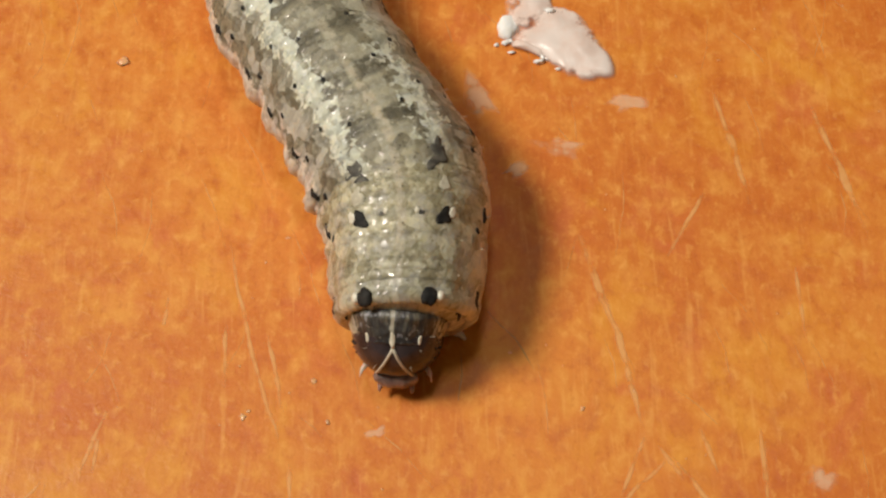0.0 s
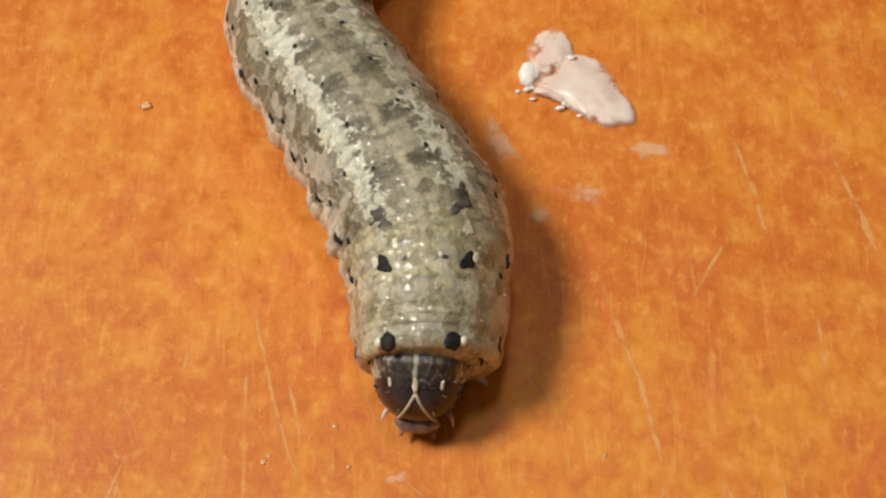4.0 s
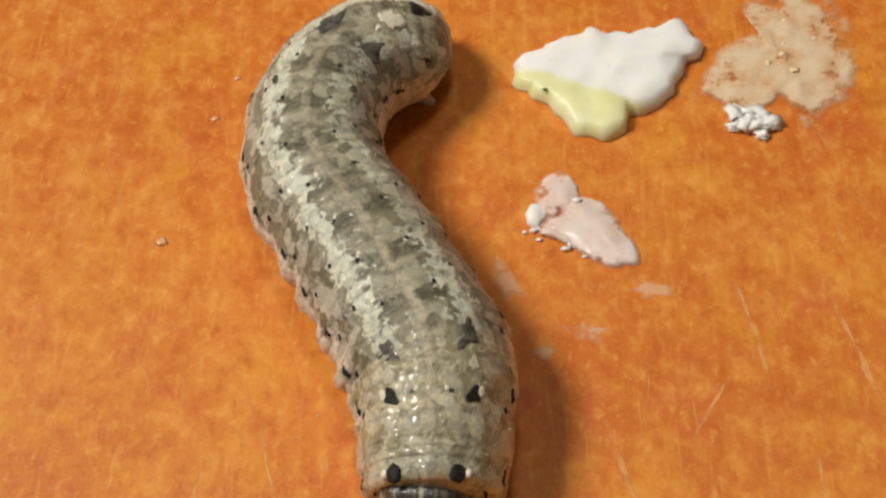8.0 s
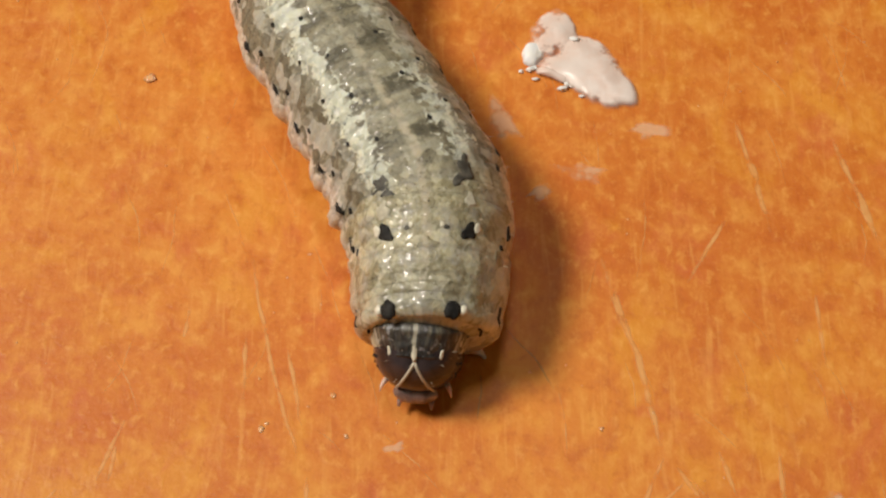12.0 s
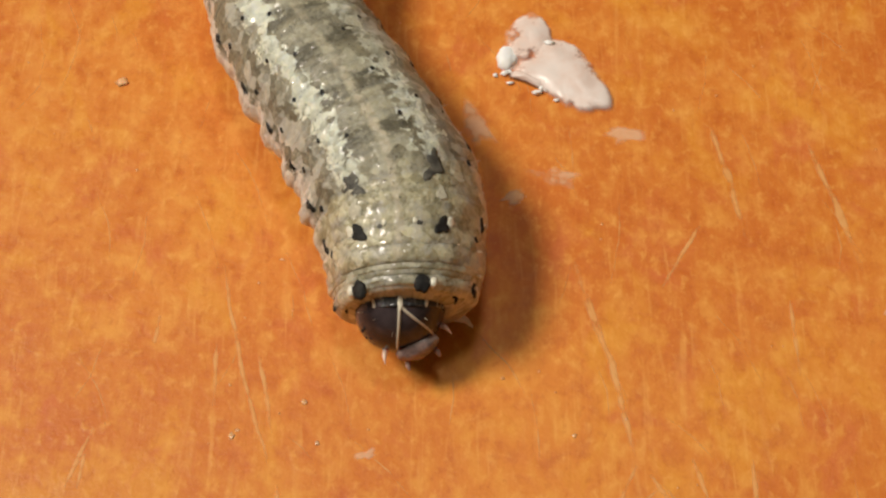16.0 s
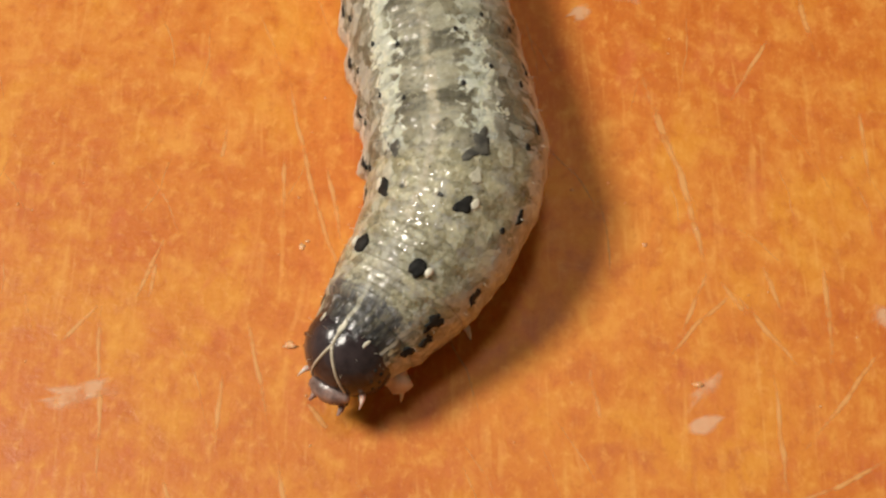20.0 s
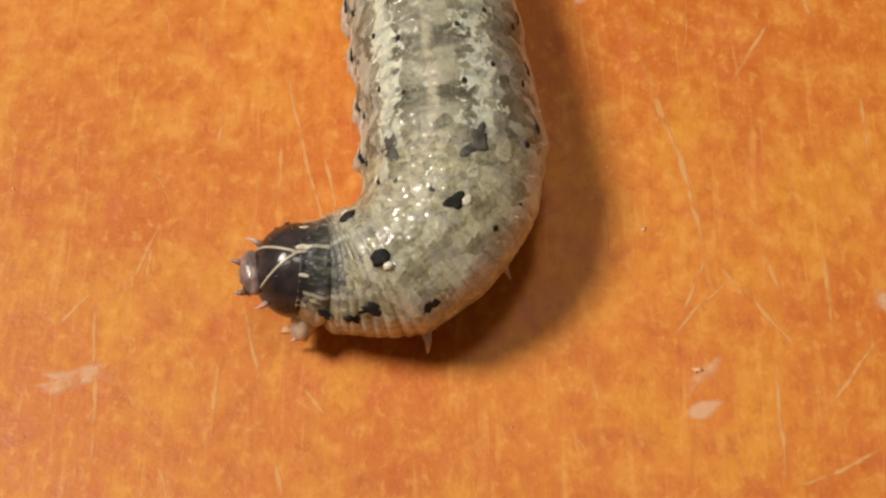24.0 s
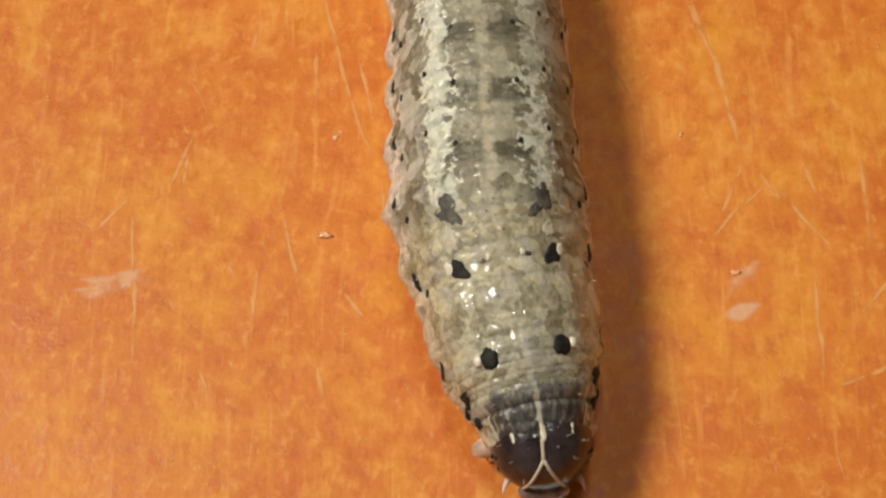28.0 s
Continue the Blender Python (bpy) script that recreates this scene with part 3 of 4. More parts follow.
def legs():
    for sign in (-1, 1):
        for s in (0.35, 4.3, 7.2):
            s0, ring = ring_at(s)
            if ring is neck:
                base, knee, foot = (Vector((sign * x, y, z)) for x, y, z in ((1.30, -0.85, -1.20), (1.80, -0.55, -1.75), (1.85, -0.25, -2.40)))
                part("leg_base", pebble((sign * 1.50, -0.50, -1.95), 0.74, 2 + sign, 1.0, 0.5), LEG, ring, "rosy fleshy base of the leg")
            else:
                base = Vector((sign * 1.15, s0 - s, -girth(s) * 0.72))
                knee = base + Vector((sign * 0.85, 0.40, -0.30))
                foot = Vector((sign * 2.2, s0 - s + 0.65, -girth(s) * 0.92))
            part("leg", tube([base * MM, (base * 0.4 + knee * 0.6) * MM, knee * MM, (knee * 0.4 + foot * 0.6) * MM, foot * MM], [0.30 * MM, 0.22 * MM, 0.13 * MM, 0.08 * MM, 0.03 * MM], 10), LEG, ring, "pale jointed leg")
        for s in (16.6, 19.0, 21.4, 23.8, 32.2):
            s0, ring = ring_at(s)
            base = Vector((sign * 1.3, s0 - s, -girth(s) * 0.6))
            foot = Vector((sign * (1.6 if s > 30 else 1.75), s0 - s - (1.1 if s > 30 else 0.0), -girth(s) * 0.92))
            part("proleg", tube([base * MM, (base * 0.5 + foot * 0.5) * MM, (base * 0.15 + foot * 0.85) * MM, foot * MM], [q * (0.55 if s > 30 else 1.0) * MM for q in (0.75, 0.62, 0.55, 0.28)], 12), LEG, ring, "stubby rosy false leg")


def on_head(az, el, lift=0.0):
    """A point of the head capsule: az to the side, el up from the face's middle, in mm."""
    d = Vector((math.sin(az) * math.cos(el), math.cos(az) * math.cos(el), math.sin(el)))
    p = Vector((d.x * 1.84, d.y * 1.70, d.z * 1.78))
    groove = math.exp(-(p.x / 0.22) ** 2) * max(0.0, min(1.0, (el - 0.45) / 0.4))
    lobe = 0.05 * math.exp(-((abs(p.x) - 1.0) / 0.6) ** 2) * max(0, d.z + 0.2)
    return p * (1 - 0.025 * groove + lobe * 0.5 + lift / 2.0)


def head_capsule():
    bm = bmesh.new()
    bmesh.ops.create_uvsphere(bm, u_segments=64, v_segments=40, radius=1)
    for v in bm.verts:
        el = math.asin(max(-1, min(1, v.co.z)))
        az = math.atan2(v.co.x, v.co.y)
        v.co = on_head(az, el, 0.012 * noise.noise(v.co * 7)) * MM
    head = part("head", bm, HEAD, caterpillar, "glossy black-brown head with a pale inverted V")
    apex, low = radians(40), radians(-25)
    for sign in (-1, 1):
        pts = [on_head(sign * radians(27) * f ** 0.9, apex + (low - apex) * f, 0.015) * MM for f in np.linspace(0, 1, 12)]
        part("face_line", tube(pts, [(0.068 - 0.02 * f) * MM for f in np.linspace(0, 1, 12)], 8), PALE_LINE, head, "pale cream line of the face")
        # feeler with a fine tip
        b = on_head(sign * radians(52), radians(-32), -0.05)
        part("feeler", tube([b * MM, (b + Vector((sign * 0.16, 0.24, -0.08))) * MM, (b + Vector((sign * 0.22, 0.38, -0.16))) * MM, (b + Vector((sign * 0.26, 0.54, -0.26))) * MM],
                            [0.13 * MM, 0.10 * MM, 0.05 * MM, 0.015 * MM], 8), FEELER, head, "short rosy feeler")
        part("jaw", pebble((sign * 0.38, 1.12, -1.72), 0.36, 3 + sign, 0.8, 0.15), HEAD, head, "dark jaw")
        for k, (az, el) in enumerate(((62, -20), (70, -10), (72, 2), (64, 10), (58, -5))):
            part("eyelet", pebble(on_head(sign * radians(az), radians(el), -0.04), 0.10, k, 1.0, 0.05), BLACK, head)
        for az, el, n in ((24, 52, 0.6), (40, 30, 0.5), (22, 8, 0.45), (52, 55, 0.6), (66, 35, 0.55)):
            p = on_head(sign * radians(az), radians(el))
            part("bristle", tube([p * MM * 0.99, p * MM * (1 + 0.3 * n / 2), p * MM * (1 + 0.6 * n / 2)], [0.010 * MM, 0.008 * MM, 0.003 * MM], 5), HAIR, head)
    pts = [on_head(0, radians(e), 0.015) * MM for e in range(38, 116, 6)]
    part("crown_line", tube(pts, [0.07 * MM] * len(pts), 8), PALE_LINE, head, "pale line over the crown")
    bm = bmesh.new()
    bmesh.ops.create_uvsphere(bm, u_segments=28, v_segments=16, radius=1)
    for v in bm.verts:
        v.co = Vector((v.co.x * 0.92, v.co.y * 0.44 + 1.34, v.co.z * 0.46 - 1.10)) * MM * (1 + 0.05 * noise.noise(v.co * 3) + 0.03 * noise.noise(v.co * 9))
    part("upper_lip", bm, MOUTH, head, "rosy translucent upper lip")
    part("lower_lip", pebble((0.0, 1.02, -1.85), 0.46, 5, 0.8, 0.25), MOUTH, head, "rosy lower lip")
    for sign in (-1, 1):
        p = Vector((sign * 0.55, 1.15, -1.55))
        part("palp", tube([p * MM, (p + Vector((sign * 0.10, 0.30, -0.12))) * MM, (p + Vector((sign * 0.12, 0.52, -0.22))) * MM], [0.15 * MM, 0.12 * MM, 0.05 * MM], 8), MOUTH, head, "short rosy palp")
    return head


head = head_capsule()
spots()
legs()
for s in np.arange(1.0, 13.5, 1.3):
    for th in (-1.35, -0.75, 0.75, 1.35):
        hair(float(s) + 0.2 * random.random(), th + random.uniform(-0.12, 0.12), random.uniform(0.18, 0.34), 0.014)

# ---- scraps on the board ----
def chip_material():
    """White flesh that turns pale yellow along one cut side."""
    g = Graph("white_and_yellow_flesh", 0.42, 0.5)
    p = g.place()
    n = g.noise(p, 500, 4, 0.6)
    xyz = g.node("ShaderNodeSeparateXYZ", Vector=p)
    way = g.math("ADD", g.math("ADD", g.math("MULTIPLY", xyz.outputs["X"], 500.0), g.math("MULTIPLY", xyz.outputs["Y"], 1000.0)), g.math("MULTIPLY", n, 1.2))
    c = g.mix(g.ramp(n, 0.3, 0.7), (0.90, 0.90, 0.87), (0.96, 0.96, 0.94))
    g.colour(g.mix(g.ramp(way, 22.4, 21.7), c, g.mix(g.ramp(n, 0.35, 0.65), (0.80, 0.80, 0.40), (0.90, 0.90, 0.60))))
    g.put(g.bsdf.inputs["Subsurface Weight"], 0.4)
    g.put(g.bsdf.inputs["Subsurface Radius"], (1.0, 0.9, 0.6))
    g.put(g.bsdf.inputs["Subsurface Scale"], 0.0008)
    g.bump(n, 0.3, 0.0002)
    return g.mat


chip = tagged(part("root_vegetable_scrap", lump(((1.54, 21.16), (1.40, 19.68), (2.24, 19.23), (2.93, 18.73), (3.36, 18.05), (4.14, 16.95), (5.07, 16.42), (6.00, 16.18), (6.73, 16.49), (7.03, 17.36), (7.65, 17.52), (8.45, 18.10), (9.42, 19.12), (9.95, 20.68), (10.76, 21.11), (10.77, 22.26), (10.37, 22.98), (9.75, 23.36), (9.07, 23.05), (8.00, 22.77), (6.94, 22.66), (5.90, 22.84), (5.26, 23.16), (4.71, 22.70), (3.37, 22.17), (2.31, 21.72)), 0.95, 0.0, 0.26, 0.7, 14, 0.17, 1), chip_material()), "thick white vegetable scrap with a pale yellow cut side", "food scrap")
part("speck", pebble((2.95, 18.85, 0.80), 0.12, 3, 0.5, 0.6), SMOKE, chip, "dark speck")
film = tagged(new("jelly_scrap"), "milky translucent jelly scrap with wet drops along its edge", "food scrap")
part("wing", lump(((2.32, 11.11), (2.68, 11.92), (3.72, 12.95), (4.53, 12.92), (5.32, 12.62), (6.07, 11.67), (6.68, 10.65), (7.11, 9.17), (6.57, 8.64), (5.65, 8.60), (4.87, 8.96), (4.11, 9.63), (3.23, 10.48)), 0.50, -0.06, 0.25, 1.2, 10, 0.40, 2), JELLY, film)
part("bud", lump(((2.06, 12.60), (2.36, 13.63), (3.01, 14.38), (3.57, 14.51), (4.18, 13.88), (4.47, 12.83), (4.15, 11.82), (3.31, 11.19), (2.65, 11.55)), 0.40, -0.06, 0.25, 1.2, 10, 0.40, 3), JELLY, film)
part("knob", lump(((1.86, 11.45), (1.84, 12.10), (2.10, 12.45), (2.50, 12.40), (2.78, 11.95), (2.62, 11.45), (2.25, 11.15)), 0.36, 0.0, 0.5, 1.7, 8, 0.35, 4), WHITE_FLESH, film, "opaque white knob")
part("ridge", lump(((2.35, 10.75), (2.62, 11.10), (3.30, 10.85), (4.00, 10.30), (3.75, 10.05), (3.05, 10.45)), 0.34, 0.0, 0.2, 1.5, 8, 0.5, 8), JELLY, film)
# wet drops along the edge, their glints painted as white colour
for k, (x, y, r) in enumerate(((1.75, 10.89, 0.13), (2.16, 10.98, 0.22), (2.36, 11.05, 0.16), (2.39, 10.45, 0.16), (3.62, 9.86, 0.24), (3.80, 10.12, 0.20), (3.98, 10.05, 0.15), (4.58, 9.98, 0.22), (4.90, 9.82, 0.20), (4.47, 9.42, 0.14), (4.25, 12.39, 0.26))):
    part("drop", pebble((x, y, 0.02 if k < 10 else 0.30), r * 0.9, k, 0.4, 0.9), DROP, film, "wet drop with its bright glint painted white")
mash = tagged(new("mash_smear"), "beige smear of mashed food", "food smear")
part("mash", lump(((9.75, 18.48), (11.00, 20.72), (11.82, 21.93), (13.09, 22.58), (13.60, 22.94), (13.01, 24.27), (13.47, 25.23), (14.39, 25.84), (16.10, 25.90), (17.24, 25.33), (18.52, 23.95), (18.68, 21.69), (18.98, 20.43), (18.05, 18.79), (17.93, 17.89), (16.71, 17.36), (15.74, 16.00), (15.14, 16.70), (14.49, 18.07), (13.50, 17.52), (12.75, 17.05), (11.72, 17.18), (10.74, 17.82)), 0.30, -0.05, 0.4, 1.6, 14, 0.35, 6), MASH, mash)
for k in range(9):
    q = random.uniform(0, math.tau)
    x, y = 14.9 + 2.5 * math.cos(q) * random.random(), 21.0 + 3.2 * math.sin(q) * random.random()
    part("clump", pebble((x, y, 0.17), random.uniform(0.10, 0.22), k + 60, 0.30, 0.9), SOFT_MASH, mash)
flakes = tagged(new("white_crumb_cluster"), "cluster of small bright white crumbs", "crumb")
for k, (x, y, r) in enumerate(((12.02, 17.25, 0.40), (12.10, 16.60, 0.42), (12.50, 17.45, 0.42), (12.60, 16.75, 0.50), (13.05, 17.15, 0.46), (13.10, 16.50, 0.52), (13.50, 17.20, 0.40), (13.62, 16.60, 0.50), (13.30, 16.05, 0.36), (13.85, 16.55, 0.34))):
    part("crumb", pebble((x, y, -0.05), r, k + 11, 0.5, 1.5), WHITE_FLESH, flakes)
block = tagged(new("white_scrap"), "small cream-white scrap lying on the board", "food scrap")
part("flesh", lump(((-2.25, -23.0), (-1.85, -22.45), (-1.25, -22.50), (-0.65, -22.30), (0.05, -22.40), (0.55, -22.20), (0.80, -22.85), (0.35, -23.90), (-0.95, -24.15), (-1.95, -23.75)), 0.75, 0, 0.28, 1.5, 10, 0.22, 9), WHITE_FLESH, block)

CRUMBS = ((-12.50, 21.09, 0.22), (-13.49, 18.53, 0.26), (-15.43, 11.16, 0.33), (8.25, 25.49, 0.28), (-7.58, 1.55, 0.12), (4.61, -6.93, 0.13), (-9.26, -6.66, 0.16), (-6.33, -5.19, 0.15),
          (-9.56, -10.99, 0.28), (6.34, -13.01, 0.24), (-9.02, -6.40, 0.13), (-5.75, -7.05, 0.12), (1.79, -4.32, 0.11), (-17.42, -12.93, 0.12))
for k, (x, y, r) in enumerate(CRUMBS):
    tagged(part("crumb", pebble((x, y, -0.02), r * 0.85, k, 0.2, 0.9), CRUMB), "tiny pale crumb on the board", "crumb", "crumbs on the board")
SMEARS = ((0.84, 8.36, 0.75, 1.1, 20), (4.16, 5.43, 1.3, 0.45, -8), (2.47, 4.43, 0.7, 0.35, 20), (7.36, 7.45, 0.8, 0.5, 0), (-3.72, -7.57, 0.45, 0.25, 15), (17.96, -1.52, 0.45, 0.3, 10), (13.74, -10.47, 0.7, 0.4, 40),
          (-18.00, -12.91, 1.7, 0.42, 8), (6.57, -13.27, 0.9, 0.4, 50), (6.58, -14.56, 0.8, 0.4, 15), (13.47, -10.16, 0.5, 0.35, 40))
for k, (x, y, a, b, turn) in enumerate(SMEARS):
    ring = []
    for q in np.linspace(0, math.tau, 13)[:-1]:
        u = 1.1 + 0.9 * noise.noise(Vector((math.cos(q) * 1.7, math.sin(q) * 1.7, k * 3.1)))
        ring.append((x + u * (a * math.cos(q) * math.cos(radians(turn)) - b * math.sin(q) * math.sin(radians(turn))), y + u * (a * math.cos(q) * math.sin(radians(turn)) + b * math.sin(q) * math.cos(radians(turn)))))
    tagged(part("smear", lump(ring, 0.035, -0.012, 0.5, 2.0, 8, 0.5, k), SMEAR), "thin pale dried smear on the board", "smear", "smears on the board")


def specks(count):
    """Fine specks, joined; their pale colour stands in for tiny glints on the board."""
    bm = bmesh.new()
    for k in range(count):
        r = random.uniform(0.035, 0.085)
        m = Matrix.Translation((random.uniform(-24, 24) * MM, random.uniform(-26, 27) * MM, 0.0)) @ Matrix.Rotation(random.uniform(0, 3), 4, "Z") @ Matrix.Diagonal((r * MM, r * 0.7 * MM, r * 0.35 * MM, 1))
        bmesh.ops.create_icosphere(bm, subdivisions=1, radius=1, matrix=m)
    return bm


tagged(part("specks", specks(130), CRUMB), "fine pale specks over the board, standing in for tiny glints", "specks", "", "stuff")


# ---- scratches and raised fibres of the board ----
def scratch(points, width=0.13, k=0, depth=1.0):
    """A shallow scuffed scratch, proud of the board by a few microns, fading out at both sides and ends."""
    pts = []
    points = [Vector((*p, 0)) for p in points]
    for a, c in zip(points, points[1:]):
        n = max(3, int((c - a).length / 0.35))
        pts += [a.lerp(c, i / n) for i in range(n)]
    pts.append(points[-1])
    pts = [p + Vector((1, 0.3, 0)) * noise.noise(Vector((p.x * 0.9, p.y * 0.9, k))) * 0.10 for p in pts]
    bm = bmesh.new()
    layer = bm.verts.layers.float.new("fade")
    rows = []
    for i, p in enumerate(pts):
        way = (pts[min(i + 1, len(pts) - 1)] - pts[max(i - 1, 0)]).normalized()
        e = math.sin(math.pi * (i + 0.3) / (len(pts) - 0.4)) ** 0.6
        w = width * (0.85 + 0.5 * noise.noise(Vector((i * 0.4, k, 0)))) * (0.6 + 0.4 * e)
        row = []
        for q in (-1, -0.45, 0, 0.45, 1):
            v = bm.verts.new((p + Vector((-way.y, way.x, 0)) * w * q + Vector((0, 0, 0.003 + 0.010 * (1 - abs(q))))) * MM)
            v[layer] = e * (1 - abs(q)) * depth * (0.75 + 0.7 * noise.noise(Vector((i * 0.22, k, 5))))
            row.append(v)
        rows.append(row)
    for a, c in zip(rows, rows[1:]):
        for q in range(4):
            bm.faces.new((a[q + 1], a[q], c[q], c[q + 1]))
    return part("scratch", bm, FIBRE, board)


SCRATCHES = (
    ( (4.93, 1.16), (5.46, -1.21), (6.23, -3.72), (7.01, -7.91) ),
    ( (11.25, 7.80), (11.71, 5.43), (12.24, 2.05) ),
    ( (15.37, 6.83), (16.30, 3.37), (16.98, 0.07) ),
    ( (10.42, 2.82), (8.52, -0.31) ),
    ( (9.25, -8.01), (9.76, -9.91) ),
    ( (13.77, -1.03), (13.82, -4.51) ),
    ( (11.63, -8.12), (11.60, -10.92) ),
    ( (6.98, -8.29), (5.92, -10.67) ),
    ( (7.49, -8.67), (8.45, -10.04) ),
    ( (7.99, -9.10), (9.08, -10.68), (10.15, -12.23) ),
    ( (5.36, -11.74), (6.49, -10.43), (7.79, -9.29) ),
    ( (9.27, -12.59), (9.29, -15.16), (9.42, -17.47) ),
    ( (10.17, -15.72), (11.88, -13.76), (13.49, -11.55) ),
    ( (9.47, -17.82), (11.35, -17.16), (13.22, -16.13) ),
    ( (11.72, -8.61), (11.50, -12.45) ),
    ( (2.21, -12.23), (2.48, -14.29) ),
    ( (5.29, -0.26), (6.07, -2.89) ),
    ( (-17.31, -9.09), (-17.02, -12.82), (-16.76, -16.52) ),
    ( (-11.24, -10.10), (-10.74, -12.30), (-10.26, -14.27) ),
    ( (-8.77, -13.49), (-7.98, -14.47) ),
    ( (-9.89, -15.71), (-9.50, -17.73) ),
    ( (-20.41, -8.49), (-20.07, -10.05) ),
    ( (-12.21, -12.26), (-12.27, -14.87) ),
    ( (-14.21, -16.41), (-13.80, -17.81) ),
    ( (-10.13, 1.62), (-9.60, -1.03), (-9.10, -3.41), (-8.37, -5.73), (-7.66, -8.14) ),
    ( (-10.13, -2.46), (-10.09, -5.30) ),
    ( (-7.33, -8.82), (-7.21, -10.23) ),
    ( (-12.70, -1.05), (-12.79, -2.32) ),
    ( (-15.24, -7.29), (-15.36, -8.79) ),
    ( (-8.33, -3.06), (-7.95, -4.91), (-7.58, -6.53) ),
    ( (-17.44, -9.08), (-18.85, -10.75) ),
    ( (-14.97, -6.15), (-15.88, -8.77) ),
)
for k, line in enumerate(SCRATCHES):
    scratch(line, 0.22 if k < 3 else 0.15, k, 1.15)
for k in range(120):
    x, y = random.uniform(-24, 24), random.uniform(-26, 24)
    turn = radians(random.choice((100, 98, 82, 105, 112, 65, 118)) + random.uniform(-12, 12))
    n = random.uniform(1.2, 5.0)
    scratch(((x, y), (x + 0.5 * n * math.cos(turn), y + 0.5 * n * math.sin(turn)), (x + n * math.cos(turn + 0.1), y + n * math.sin(turn + 0.1))), random.uniform(0.03, 0.065), k + 50, 0.75)

# ---- movement ----
CRAWLS = []


def crawl(t, head_at, neck_turn, *stations):
    """Head: place, yaw, pitch, roll; neck shield: yaw, dip, lean; body: stations along it, each with its place and lean."""
    _, x, y, z, lean = stations[0]
    way = (Vector((x, y)) - Vector(stations[1][1:3])).normalized() + Vector((math.cos(radians(neck_turn[0])), math.sin(radians(neck_turn[0]))))
    way = way.normalized() * 1.4
    CRAWLS.append((t, head_at, neck_turn, ((2.0, x + way.x, y + way.y, z - 0.1, lean), *stations)))


def along(stations, s):
    """Place, lean and heading of the body's axis at s, through the stations."""
    S = [q[0] for q in stations]
    V = np.array([q[1:] for q in stations], float)
    T = np.gradient(V, S, axis=0)
    pace = np.hypot(*np.diff(V[:, :2], axis=0).T) / np.diff(S)
    for k in range(len(S)):
        least = min(pace[max(k - 1, 0)], pace[min(k, len(pace) - 1)])
        T[k] *= min(1.0, 2.2 * least / max(1e-6, math.hypot(T[k][0], T[k][1])))
    i = min(max(int(np.searchsorted(S, s)) - 1, 0), len(S) - 2)
    h = S[i + 1] - S[i]
    u = (s - S[i]) / h
    val = (2 * u ** 3 - 3 * u ** 2 + 1) * V[i] + (u ** 3 - 2 * u ** 2 + u) * h * T[i] + (3 * u ** 2 - 2 * u ** 3) * V[i + 1] + (u ** 3 - u ** 2) * h * T[i + 1]
    return val


def ring_pose(stations, s):
    v = along(stations, s)
    w = sum(k * (along(stations, min(s + d, LENGTH)) - along(stations, max(s - d, 2.0))) for d, k in ((0.9, 1.0), (2.4, 0.4)))
    flat = math.hypot(w[0], w[1])
    way = Vector((-w[0], -w[1], -max(-0.3 * flat, min(0.3 * flat, w[2] * 0.8)))).normalized()
    right = way.cross(Vector((0, 0, 1))).normalized()
    up = right.cross(way)
    lean = radians(v[3])
    r, u = right * math.cos(lean) - up * math.sin(lean), up * math.cos(lean) + right * math.sin(lean)
    m = Matrix((r, way, u)).transposed().to_4x4()
    m.translation = Vector((v[0], v[1], v[2])) * MM - HOME
    return m


def drawn_in(s, collar, neck_at):
    """Rings between shoulders and neck shield: spread out where the neck is stretched, tucked away where it is drawn in."""
    way = collar.to_3x3() @ Vector((0, 1, 0))
    rear = neck_at @ Vector((0, -1.25 * MM, 0))
    room = (rear - collar.translation).dot(way) / MM
    w = min(1.0, max(0.0, (room - 0.1) / 0.8))
    w = w * w * (3 - 2 * w)
    f = (4.0 - s) / 2.5
    at = collar.translation + (way * -0.6 * MM).lerp(rear - collar.translation, w) * f
    q = collar.to_quaternion().slerp(neck_at.to_quaternion(), 0.8 * w * f)
    return Matrix.LocRotScale(at, q, None)


